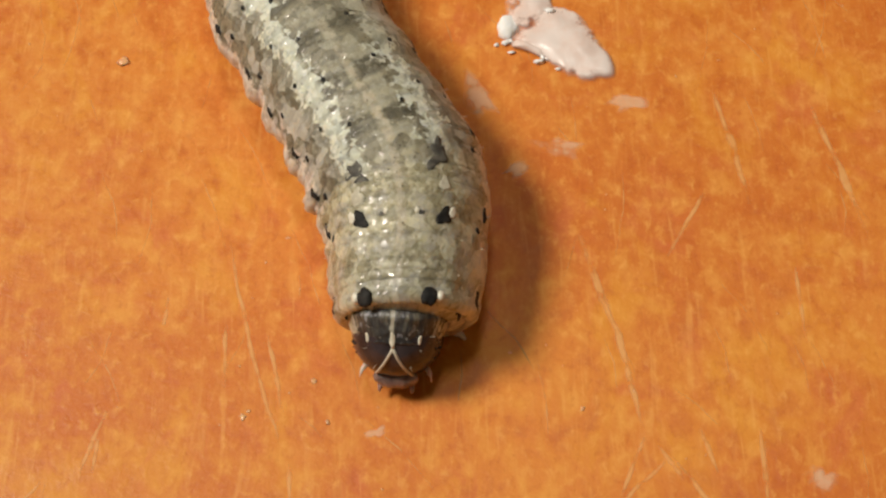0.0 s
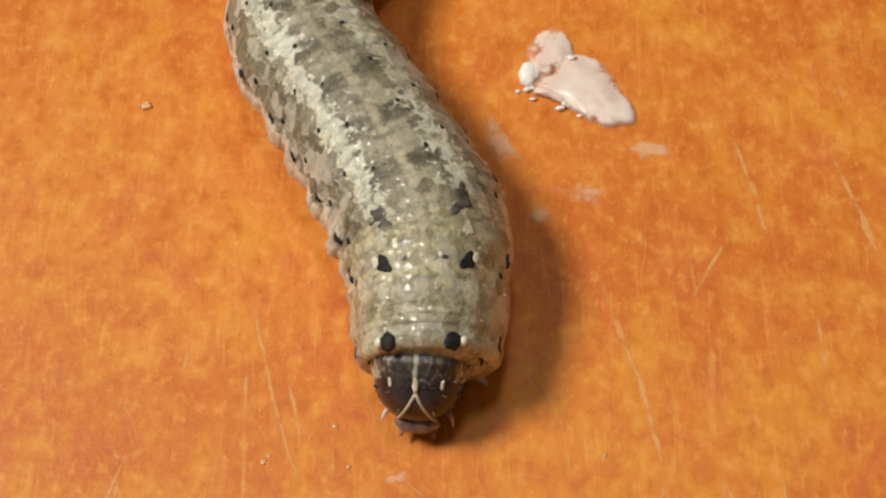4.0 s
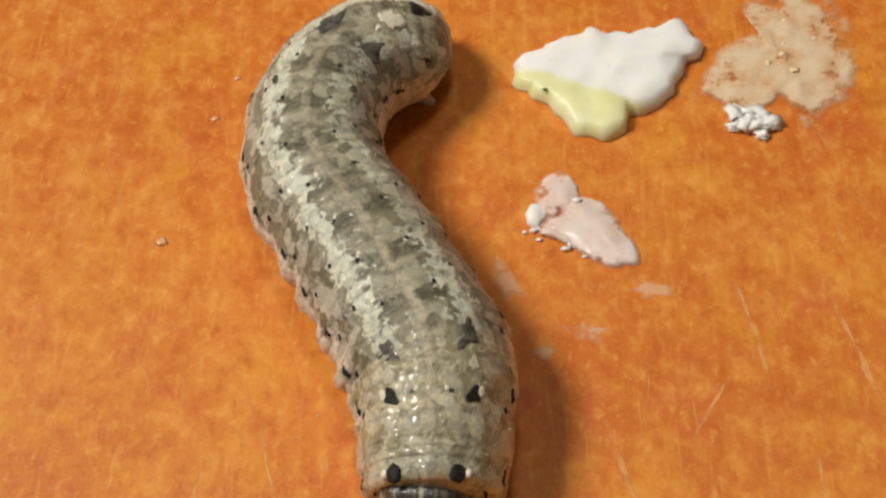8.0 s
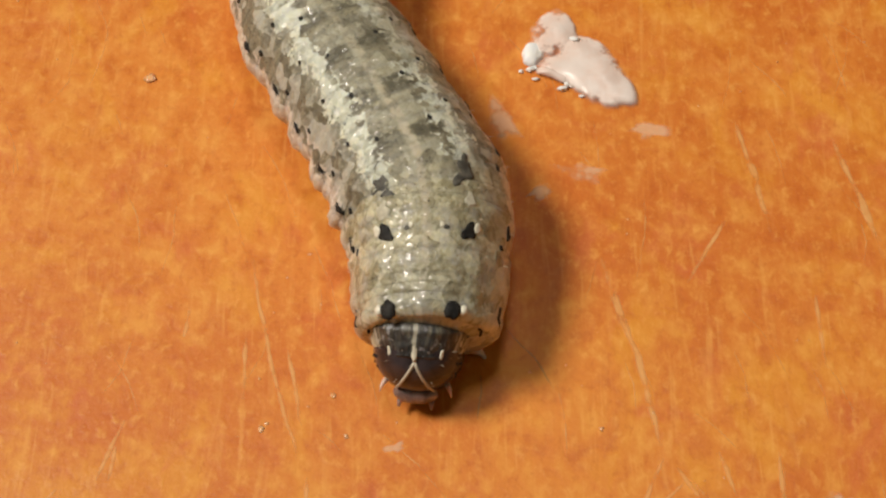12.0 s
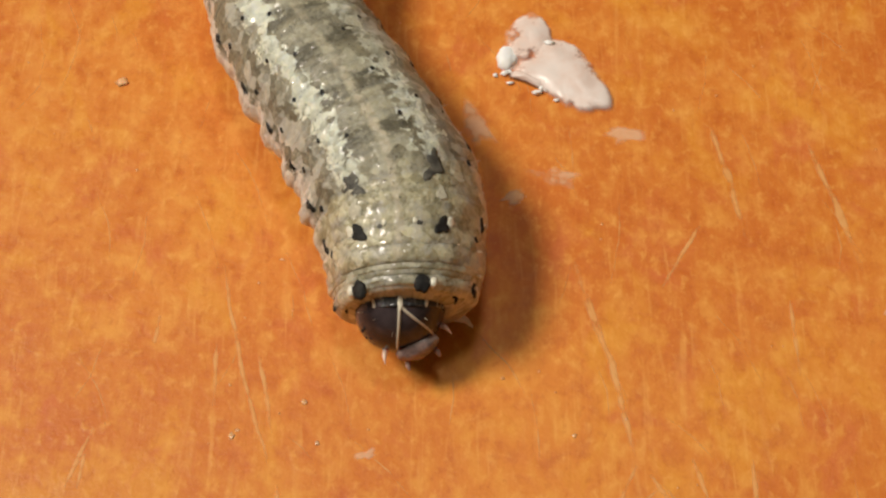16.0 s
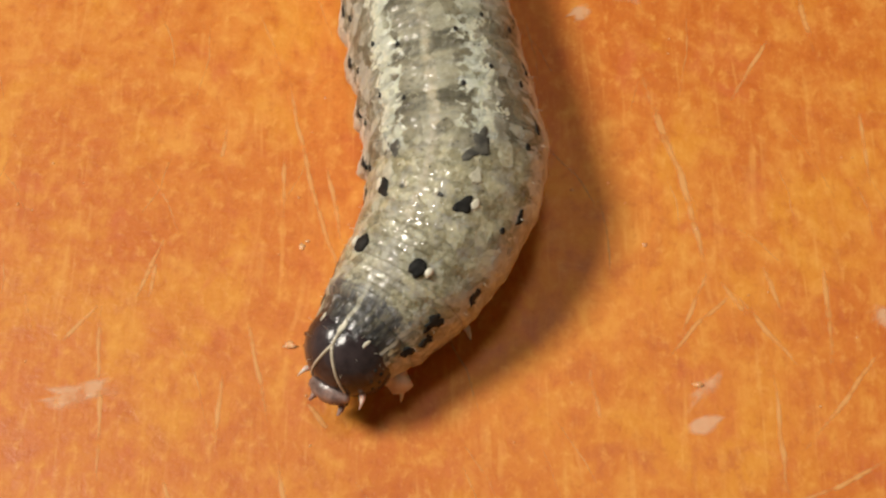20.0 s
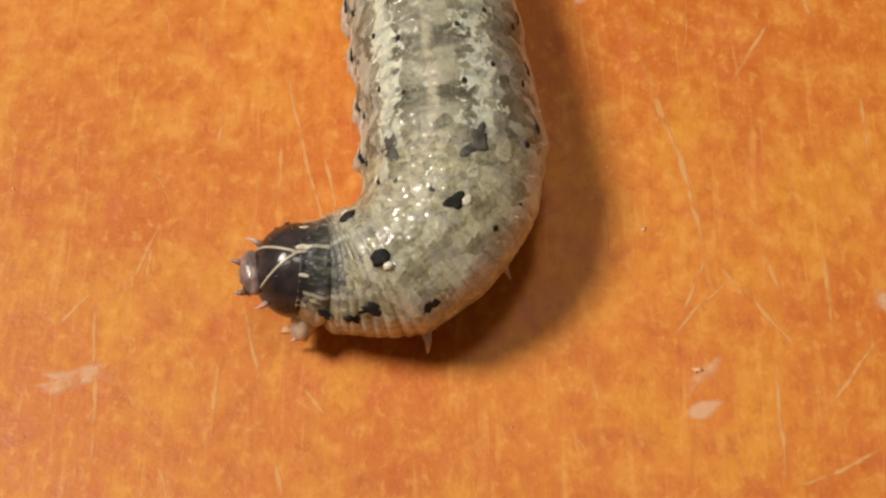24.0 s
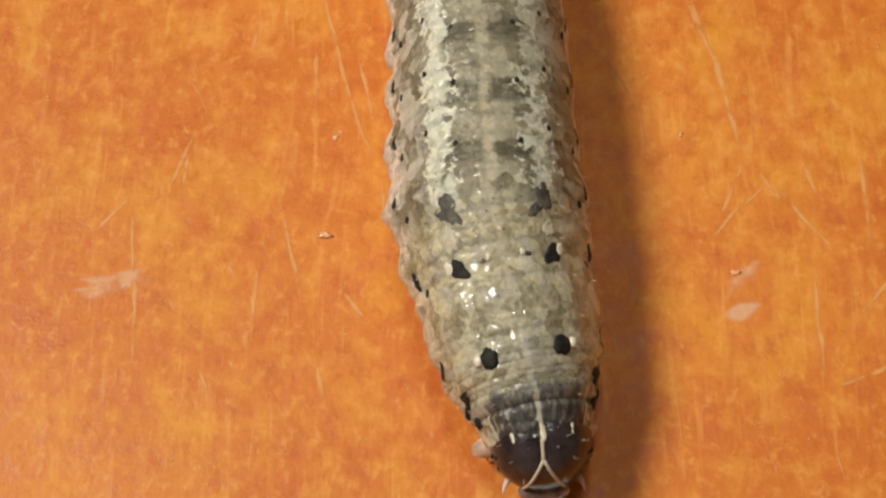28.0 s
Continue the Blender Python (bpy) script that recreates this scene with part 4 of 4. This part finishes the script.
def motions():
    crawl(0.0, (-2.66, -4.25, 2.12, -96.3, 5.9, -1.9), (-96.3, 26.4, -0.8),
          (4.0, -2.31, -3.54, 2.41, 3), (7.0, -2.25, -0.48, 2.98, -2), (9.4, -2.33, 1.58, 3.12, -0), (14.7, -4.46, 6.46, 3.15, -0), (18.2, -6.12, 9.54, 3.08, -0), (21.2, -7.58, 12.13, 3.00, -0), (23.4, -7.92, 14.29, 2.95, -0), (25.2, -7.81, 16.15, 2.89, -0), (27.1, -7.21, 17.86, 2.79, -0), (28.9, -6.11, 19.29, 2.69, -0), (30.6, -4.70, 20.22, 2.46, -0), (32.2, -3.05, 20.56, 1.97, -0), (34.1, -1.35, 19.88, 1.40, -0))
    crawl(14.5, (-2.66, -4.25, 2.12, -96.3, 5.9, -1.9), (-96.3, 26.4, -0.8),
          (4.0, -2.31, -3.54, 2.41, 3), (7.0, -2.25, -0.48, 2.98, -2), (9.4, -2.33, 1.58, 3.12, -0), (14.7, -4.46, 6.46, 3.15, -0), (18.2, -6.12, 9.54, 3.08, -0), (21.2, -7.58, 12.13, 3.00, -0), (23.4, -7.92, 14.29, 2.95, -0), (25.2, -7.81, 16.15, 2.89, -0), (27.1, -7.21, 17.86, 2.79, -0), (28.9, -6.11, 19.29, 2.69, -0), (30.6, -4.70, 20.22, 2.46, -0), (32.2, -3.05, 20.56, 1.97, -0), (34.1, -1.35, 19.88, 1.40, -0))
    crawl(15.0, (-2.54, -3.93, 2.36, -87.7, 19.9, -1.2), (-93.9, 18.2, -3.0),
          (4.0, -2.18, -3.01, 2.41, 7), (7.0, -2.17, -0.36, 2.98, -1), (9.4, -2.36, 1.47, 3.12, -1), (15.1, -4.56, 6.68, 3.15, -1), (18.6, -6.30, 9.78, 3.07, -0), (22.2, -7.77, 13.05, 2.98, -0), (23.4, -7.92, 14.29, 2.94, -0), (25.3, -7.81, 16.15, 2.88, -0), (27.1, -7.21, 17.86, 2.78, -0), (28.9, -6.11, 19.29, 2.68, -0), (30.6, -4.70, 20.22, 2.44, -0), (32.3, -3.05, 20.56, 1.94, -0), (34.1, -1.35, 19.88, 1.40, -0))
    crawl(15.5, (-2.36, -3.67, 2.65, -74.5, 25.1, 2.2), (-88.8, 13.2, -4.1),
          (4.0, -2.01, -2.52, 2.41, 10), (7.0, -2.14, -0.16, 2.98, -1), (9.4, -2.37, 1.80, 3.12, -0), (14.9, -4.52, 6.82, 3.15, -0), (18.4, -6.25, 9.90, 3.08, -0), (21.9, -7.64, 13.14, 2.98, -0), (24.9, -7.81, 16.15, 2.90, -0), (26.7, -7.21, 17.86, 2.80, -0), (28.6, -6.11, 19.29, 2.70, -0), (30.2, -4.70, 20.22, 2.51, -0), (31.9, -3.05, 20.56, 2.10, -0), (33.8, -1.35, 19.88, 1.40, -0))
    crawl(16.0, (-2.28, -2.30, 2.50, -70.6, 25.0, 7.4), (-88.1, 15.7, -3.8),
          (4.0, -2.05, -2.06, 2.41, 11), (7.0, -2.13, -0.02, 2.98, -0), (9.4, -2.34, 2.01, 3.12, 1), (14.7, -4.48, 6.88, 3.15, 1), (18.3, -6.31, 9.96, 3.08, 1), (21.8, -7.72, 13.21, 2.99, 0), (24.8, -7.81, 16.15, 2.91, 0), (26.6, -7.21, 17.86, 2.81, 0), (28.4, -6.11, 19.29, 2.71, 0), (30.1, -4.70, 20.22, 2.54, 0), (31.8, -3.05, 20.56, 2.16, 0), (33.6, -1.35, 19.88, 1.40, 0))
    crawl(16.5, (-3.30, -3.73, 2.64, -90.3, 27.4, -5.4), (-106.2, 3.8, -8.9),
          (4.0, -2.39, -2.39, 2.41, 8), (7.0, -2.27, -0.23, 2.98, 2), (9.4, -2.35, 1.75, 3.12, 7), (14.3, -4.38, 6.22, 3.15, 5), (17.8, -6.08, 9.30, 3.09, 3), (21.4, -7.55, 12.55, 3.00, 1), (23.2, -7.92, 14.29, 2.95, 0), (25.0, -7.81, 16.15, 2.90, 0), (26.8, -7.21, 17.86, 2.80, 0), (28.6, -6.11, 19.29, 2.70, 0), (30.3, -4.70, 20.22, 2.50, 0), (32.0, -3.05, 20.56, 2.06, 0), (33.9, -1.35, 19.88, 1.40, 0))
    crawl(17.0, (-2.11, -6.58, 2.65, -72.6, 28.6, 5.2), (-80.5, -5.5, 5.0),
          (4.0, -2.51, -3.28, 2.56, 6), (7.0, -2.54, -0.99, 2.98, 4), (9.4, -2.72, 0.98, 3.12, 3), (14.6, -4.45, 5.86, 3.15, 2), (18.0, -5.99, 8.92, 3.09, 1), (21.6, -7.53, 12.15, 2.99, 0), (23.8, -7.92, 14.29, 2.94, 0), (25.6, -7.81, 16.15, 2.87, 0), (27.4, -7.21, 17.86, 2.77, 0), (29.2, -6.11, 19.29, 2.67, 0), (30.9, -4.70, 20.22, 2.39, 0), (32.6, -3.05, 20.56, 1.81, 0), (34.4, -1.35, 19.88, 1.40, 0))
    crawl(17.5, (-2.44, -4.62, 2.77, -75.7, 21.7, 8.7), (-84.3, 16.0, 3.1),
          (4.0, -2.53, -3.36, 2.41, 8), (7.0, -2.60, -1.19, 2.98, 2), (9.4, -2.61, 0.75, 3.12, 6), (14.0, -4.28, 5.05, 3.16, 4), (17.4, -5.67, 8.09, 3.11, 3), (22.0, -7.09, 12.54, 2.98, 1), (24.9, -7.86, 15.32, 2.90, 0), (27.6, -7.79, 17.97, 2.76, 0), (29.7, -6.74, 19.80, 2.62, 0), (31.6, -4.91, 20.50, 2.22, 0), (33.2, -3.39, 20.57, 1.48, 0), (34.7, -1.99, 19.95, 1.40, 0))
    crawl(18.0, (-4.50, -6.70, 2.84, -136.3, 31.8, 3.3), (-125.8, -5.2, 0.1),
          (4.0, -2.87, -4.13, 2.56, 10), (7.0, -2.76, -1.25, 2.98, 1), (9.4, -2.78, 0.59, 3.12, 5), (15.1, -4.69, 5.97, 3.15, 4), (18.8, -5.80, 9.53, 3.07, 2), (22.1, -7.09, 12.54, 2.98, 0), (25.0, -7.86, 15.32, 2.90, 0), (27.6, -7.79, 17.97, 2.75, 0), (29.8, -6.74, 19.80, 2.60, 0), (31.7, -4.91, 20.50, 2.19, 0), (33.2, -3.39, 20.57, 1.43, 0), (34.8, -1.99, 19.95, 1.40, 0))
    crawl(18.5, (-4.44, -8.82, 2.63, -90.2, 18.9, -5.1), (-105.2, -5.4, -6.9),
          (4.0, -2.91, -4.65, 2.56, 12), (7.0, -2.86, -1.36, 2.98, 5), (9.4, -2.91, 0.48, 3.12, 4), (15.7, -4.70, 6.52, 3.15, 3), (18.9, -5.80, 9.53, 3.07, 1), (22.2, -7.09, 12.54, 2.98, 0), (25.1, -7.86, 15.32, 2.90, 0), (27.7, -7.79, 17.97, 2.75, 0), (29.8, -6.74, 19.80, 2.59, 0), (31.8, -4.91, 20.50, 2.16, 0), (33.3, -3.39, 20.57, 1.40, 0), (34.8, -1.99, 19.95, 1.40, 0))
    crawl(19.0, (-4.06, -10.26, 2.36, -93.3, 13.1, 5.3), (-101.8, -4.7, -0.1),
          (4.0, -2.87, -5.71, 2.56, 10), (7.0, -2.71, -2.50, 2.98, 5), (9.4, -2.64, -1.02, 3.12, 4), (13.6, -3.90, 3.03, 3.16, 3), (16.7, -4.81, 5.89, 3.13, 2), (20.4, -5.80, 9.53, 3.02, 1), (23.7, -7.09, 12.54, 2.94, 0), (26.6, -7.86, 15.32, 2.81, 0), (29.2, -7.79, 17.97, 2.67, 0), (31.3, -6.74, 19.80, 2.31, 0), (33.3, -4.91, 20.50, 1.40, 0), (34.8, -3.39, 20.57, 1.40, 0))
    crawl(19.5, (-5.48, -10.62, 2.28, -130.8, 29.5, -3.6), (-124.9, -7.4, 6.3),
          (4.0, -3.74, -7.92, 2.56, 17), (7.0, -3.32, -5.23, 2.98, 10), (9.4, -3.17, -3.65, 3.12, 8), (13.5, -3.54, 0.39, 3.16, 7), (16.3, -4.07, 3.15, 3.14, 5), (19.5, -4.65, 6.35, 3.05, 2), (22.9, -5.80, 9.53, 2.96, 0), (26.2, -7.09, 12.54, 2.84, 0), (29.1, -7.86, 15.32, 2.67, 0), (31.7, -7.79, 17.97, 2.19, 0), (33.8, -6.74, 19.80, 1.40, 0), (35.8, -4.91, 20.50, 1.40, 0))
    crawl(20.0, (-6.82, -12.31, 2.52, -126.7, 24.8, 8.9), (-128.1, -5.9, 7.5),
          (4.0, -4.64, -9.58, 2.56, 12), (7.0, -3.41, -7.23, 2.98, 11), (9.4, -2.90, -5.49, 3.12, 12), (13.8, -3.32, -1.07, 3.16, 9), (16.6, -3.86, 1.68, 3.13, 6), (21.4, -4.65, 6.35, 3.00, 2), (24.8, -5.80, 9.53, 2.91, 0), (28.0, -7.09, 12.54, 2.73, 0), (30.9, -7.86, 15.32, 2.39, 0), (33.6, -7.79, 17.97, 1.40, 0), (35.7, -6.74, 19.80, 1.40, 0))
    crawl(20.5, (-7.21, -11.91, 2.34, -135.6, 27.1, -0.7), (-140.9, 2.0, 4.9),
          (4.0, -4.70, -9.99, 2.56, 18), (7.0, -3.50, -7.48, 2.98, 10), (9.4, -3.02, -5.64, 3.12, 7), (14.0, -3.45, -1.03, 3.16, 5), (16.8, -3.84, 1.76, 3.12, 4), (21.5, -4.65, 6.35, 3.00, 1), (24.9, -5.80, 9.53, 2.90, 0), (28.2, -7.09, 12.54, 2.73, 0), (31.0, -7.86, 15.32, 2.36, 0), (33.7, -7.79, 17.97, 1.40, 0), (35.8, -6.74, 19.80, 1.40, 0))
    crawl(21.0, (-7.50, -12.22, 2.55, -145.7, 11.8, 5.4), (-141.3, -0.4, 8.8),
          (4.0, -4.90, -10.03, 2.56, 18), (7.0, -3.48, -7.55, 2.98, 11), (9.4, -3.02, -5.82, 3.12, 8), (14.6, -3.33, -0.60, 3.15, 5), (17.5, -3.91, 2.21, 3.10, 3), (21.7, -4.65, 6.35, 2.99, 1), (25.1, -5.80, 9.53, 2.90, 0), (28.4, -7.09, 12.54, 2.71, 0), (31.2, -7.86, 15.32, 2.33, 0), (33.9, -7.79, 17.97, 1.40, 0), (36.0, -6.74, 19.80, 1.40, 0))
    crawl(21.5, (-7.52, -12.31, 2.52, -144.5, 11.9, 5.8), (-142.1, 1.6, 9.5),
          (4.0, -4.95, -10.25, 2.56, 15), (7.0, -3.37, -7.87, 2.98, 13), (9.4, -2.94, -5.85, 3.12, 11), (14.5, -3.30, -0.77, 3.15, 8), (17.3, -3.88, 2.02, 3.11, 5), (21.7, -4.65, 6.35, 2.99, 1), (25.1, -5.80, 9.53, 2.89, 0), (28.4, -7.09, 12.54, 2.71, 0), (31.3, -7.86, 15.32, 2.32, 0), (33.9, -7.79, 17.97, 1.40, 0))
    crawl(23.5, (-8.16, -11.49, 2.50, -191.2, 33.8, 3.3), (-166.8, -7.9, 15.5),
          (4.0, -5.12, -10.32, 2.56, 17), (7.0, -3.31, -8.06, 2.98, 18), (9.4, -2.82, -6.12, 3.12, 14), (14.5, -3.29, -1.03, 3.15, 10), (17.4, -3.86, 1.77, 3.11, 6), (22.0, -4.65, 6.35, 2.98, 1), (25.4, -5.80, 9.53, 2.88, 0), (28.7, -7.09, 12.54, 2.70, 0), (31.6, -7.86, 15.32, 2.26, 0), (34.2, -7.79, 17.97, 1.40, 0))
    crawl(24.0, (-8.81, -9.73, 2.76, -166.4, 56.3, -5.8), (-178.7, -20.7, 4.3),
          (4.0, -5.45, -9.89, 2.56, 17), (7.0, -3.31, -7.85, 2.98, 18), (9.4, -2.91, -6.05, 3.12, 12), (14.9, -3.34, -0.53, 3.15, 8), (17.7, -3.80, 2.24, 3.10, 5), (21.9, -4.65, 6.35, 2.98, 1), (25.3, -5.80, 9.53, 2.88, 0), (28.6, -7.09, 12.54, 2.70, 0), (31.5, -7.86, 15.32, 2.28, 0), (34.1, -7.79, 17.97, 1.40, 0))
    crawl(24.5, (-8.15, -10.14, 2.95, -89.9, 24.9, -20.1), (-155.8, -18.0, -13.4),
          (4.0, -5.37, -9.83, 2.56, 16), (7.0, -3.37, -7.86, 2.98, 21), (9.4, -2.95, -6.09, 3.12, 13), (15.1, -3.36, -0.45, 3.15, 9), (17.8, -3.82, 2.31, 3.09, 6), (22.0, -4.65, 6.35, 2.98, 1), (25.4, -5.80, 9.53, 2.88, 0), (28.6, -7.09, 12.54, 2.70, 0), (31.5, -7.86, 15.32, 2.27, 0), (34.2, -7.79, 17.97, 1.40, 0))
    crawl(25.0, (-4.92, -12.48, 2.60, -81.3, 34.7, 4.6), (-94.2, -3.7, 6.0),
          (4.0, -4.74, -10.23, 2.41, 8), (7.0, -3.51, -7.95, 2.98, 10), (9.4, -2.96, -6.15, 3.12, 7), (14.9, -3.21, -0.68, 3.15, 4), (17.7, -3.75, 2.12, 3.10, 3), (22.1, -4.65, 6.35, 2.98, 0), (25.4, -5.80, 9.53, 2.88, 0), (28.7, -7.09, 12.54, 2.69, 0), (31.6, -7.86, 15.32, 2.24, 0), (34.2, -7.79, 17.97, 1.40, 0))
    crawl(25.5, (-3.24, -14.69, 2.30, -73.4, 4.5, 1.8), (-80.1, 1.5, 1.3),
          (4.0, -3.73, -11.04, 2.56, 10), (7.0, -3.23, -8.12, 2.98, 13), (9.4, -2.92, -6.39, 3.12, 12), (14.9, -3.22, -0.91, 3.15, 8), (17.7, -3.59, 1.88, 3.10, 5), (22.3, -4.65, 6.35, 2.97, 1), (25.7, -5.80, 9.53, 2.86, 0), (29.0, -7.09, 12.54, 2.68, 0), (31.8, -7.86, 15.32, 2.13, 0), (34.5, -7.79, 17.97, 1.40, 0))
    crawl(26.0, (-2.72, -15.38, 2.70, -59.4, 23.7, -1.0), (-75.2, -2.3, -4.1),
          (4.0, -3.33, -11.78, 2.56, 3), (7.0, -3.05, -8.54, 2.98, 5), (9.4, -2.79, -6.44, 3.12, 4), (14.3, -3.12, -1.55, 3.15, 3), (17.1, -3.59, 1.25, 3.11, 2), (19.2, -4.05, 3.28, 3.06, 1), (22.4, -4.65, 6.35, 2.97, 0), (25.7, -5.80, 9.53, 2.86, 0), (29.0, -7.09, 12.54, 2.68, 0), (31.9, -7.86, 15.32, 2.11, 0), (34.5, -7.79, 17.97, 1.40, 0))
    crawl(26.5, (-2.55, -15.61, 2.66, -64.3, 34.7, 3.4), (-73.2, -6.9, 1.2),
          (4.0, -3.38, -12.23, 2.56, 2), (7.0, -3.23, -9.10, 2.98, 3), (9.4, -2.96, -7.31, 3.12, -1), (14.5, -2.94, -2.19, 3.15, -0), (17.3, -3.46, 0.56, 3.11, -0), (20.1, -4.05, 3.28, 3.03, -0), (23.2, -4.65, 6.35, 2.95, -0), (26.6, -5.80, 9.53, 2.81, -0), (29.9, -7.09, 12.54, 2.58, -0), (32.8, -7.86, 15.32, 1.71, -0), (35.4, -7.79, 17.97, 1.40, -0))
    crawl(26.8, (-3.14, -16.22, 2.64, -77.9, 22.5, -3.7), (-80.0, -1.3, -4.0),
          (4.0, -3.49, -13.78, 2.56, 7), (7.0, -3.56, -11.12, 2.98, 3), (9.4, -3.41, -9.40, 3.12, 0), (14.8, -3.24, -3.90, 3.15, 1), (18.7, -3.55, 0.09, 3.07, 0), (22.9, -4.27, 4.30, 2.96, 0), (26.0, -5.03, 7.35, 2.84, 0), (29.4, -6.24, 10.54, 2.64, 0), (32.7, -7.39, 13.61, 1.76, 0))
    crawl(27.0, (-2.86, -16.63, 2.63, -87.0, 14.3, -8.4), (-84.6, 2.5, -7.4),
          (4.0, -3.15, -13.98, 2.56, 10), (7.0, -3.36, -11.64, 2.98, 3), (9.4, -3.38, -10.13, 3.12, 1), (14.8, -3.23, -4.73, 3.15, 1), (18.7, -3.33, -0.81, 3.07, 0), (22.9, -4.05, 3.28, 2.96, 0), (26.0, -4.65, 6.35, 2.85, 0), (29.4, -5.80, 9.53, 2.66, 0), (32.7, -7.09, 12.54, 1.78, 0), (35.5, -7.86, 15.32, 1.40, 0))
    crawl(27.2, (-1.62, -18.45, 2.63, -81.2, 25.9, -2.6), (-76.3, -1.8, -1.2),
          (4.0, -1.97, -15.45, 2.56, 7), (7.0, -2.47, -12.97, 2.98, 3), (9.4, -2.75, -11.35, 3.12, 1), (14.8, -2.90, -5.87, 3.15, 1), (18.7, -3.06, -1.87, 3.07, 0), (22.9, -3.76, 2.29, 2.96, 0), (26.0, -4.31, 5.36, 2.85, 0), (29.4, -5.35, 8.59, 2.61, 0), (32.7, -6.60, 11.63, 1.84, 0))
    crawl(27.5, (-0.75, -19.68, 2.62, -72.4, 43.3, 6.2), (-63.8, -8.2, 8.0),
          (4.0, -2.21, -17.04, 2.56, 2), (7.0, -2.76, -14.33, 2.98, 3), (9.4, -3.06, -12.69, 3.12, 1), (14.8, -3.29, -7.33, 3.15, 1), (18.6, -3.33, -3.45, 3.07, 0), (25.4, -4.05, 3.28, 2.88, 0), (28.5, -4.65, 6.35, 2.70, 0), (31.9, -5.80, 9.53, 2.10, 0), (35.2, -7.09, 12.54, 1.40, 0))
    crawl(28.0, (-1.36, -20.45, 2.46, -86.9, 10.1, -0.4), (-80.6, 2.8, -1.1),
          (4.0, -1.91, -17.77, 2.56, -1), (7.0, -2.57, -14.58, 2.98, -2), (9.4, -2.90, -12.65, 3.12, -2), (15.8, -3.17, -6.23, 3.14, -1), (19.7, -3.34, -2.32, 3.04, -0), (25.4, -4.05, 3.28, 2.88, -0), (28.5, -4.65, 6.35, 2.71, -0), (31.9, -5.80, 9.53, 2.11, -0), (35.2, -7.09, 12.54, 1.40, -0))
    heads, necks = [], []
    for t, (x, y, z, yaw, pitch, roll), (turn, dip, lean), _ in CRAWLS:
        m = pose(0, 0, 0, 0, 0, yaw - 90) @ pose(0, 0, 0, pitch, 0, 0) @ pose(0, 0, 0, 0, roll, 0)
        n = pose(0, 0, 0, 0, 0, turn - 90) @ pose(0, 0, 0, -dip, 0, 0) @ pose(0, 0, 0, 0, lean, 0)
        m.translation = n.translation = Vector((x, y, z)) * MM - HOME
        heads.append((t, m))
        necks.append((t, n))
    walk(neck, necks)
    walk(head, heads)
    for s, ring in RINGS[1:]:
        rows = [(t, ring_pose(st, min(max(s, 4.0), LENGTH))) for t, _, _, st in CRAWLS]
        if s < 4.0:
            rows = [(t, drawn_in(s, m, n)) for (t, m), (_, n) in zip(rows, necks)]
        walk(ring, rows)


motions()
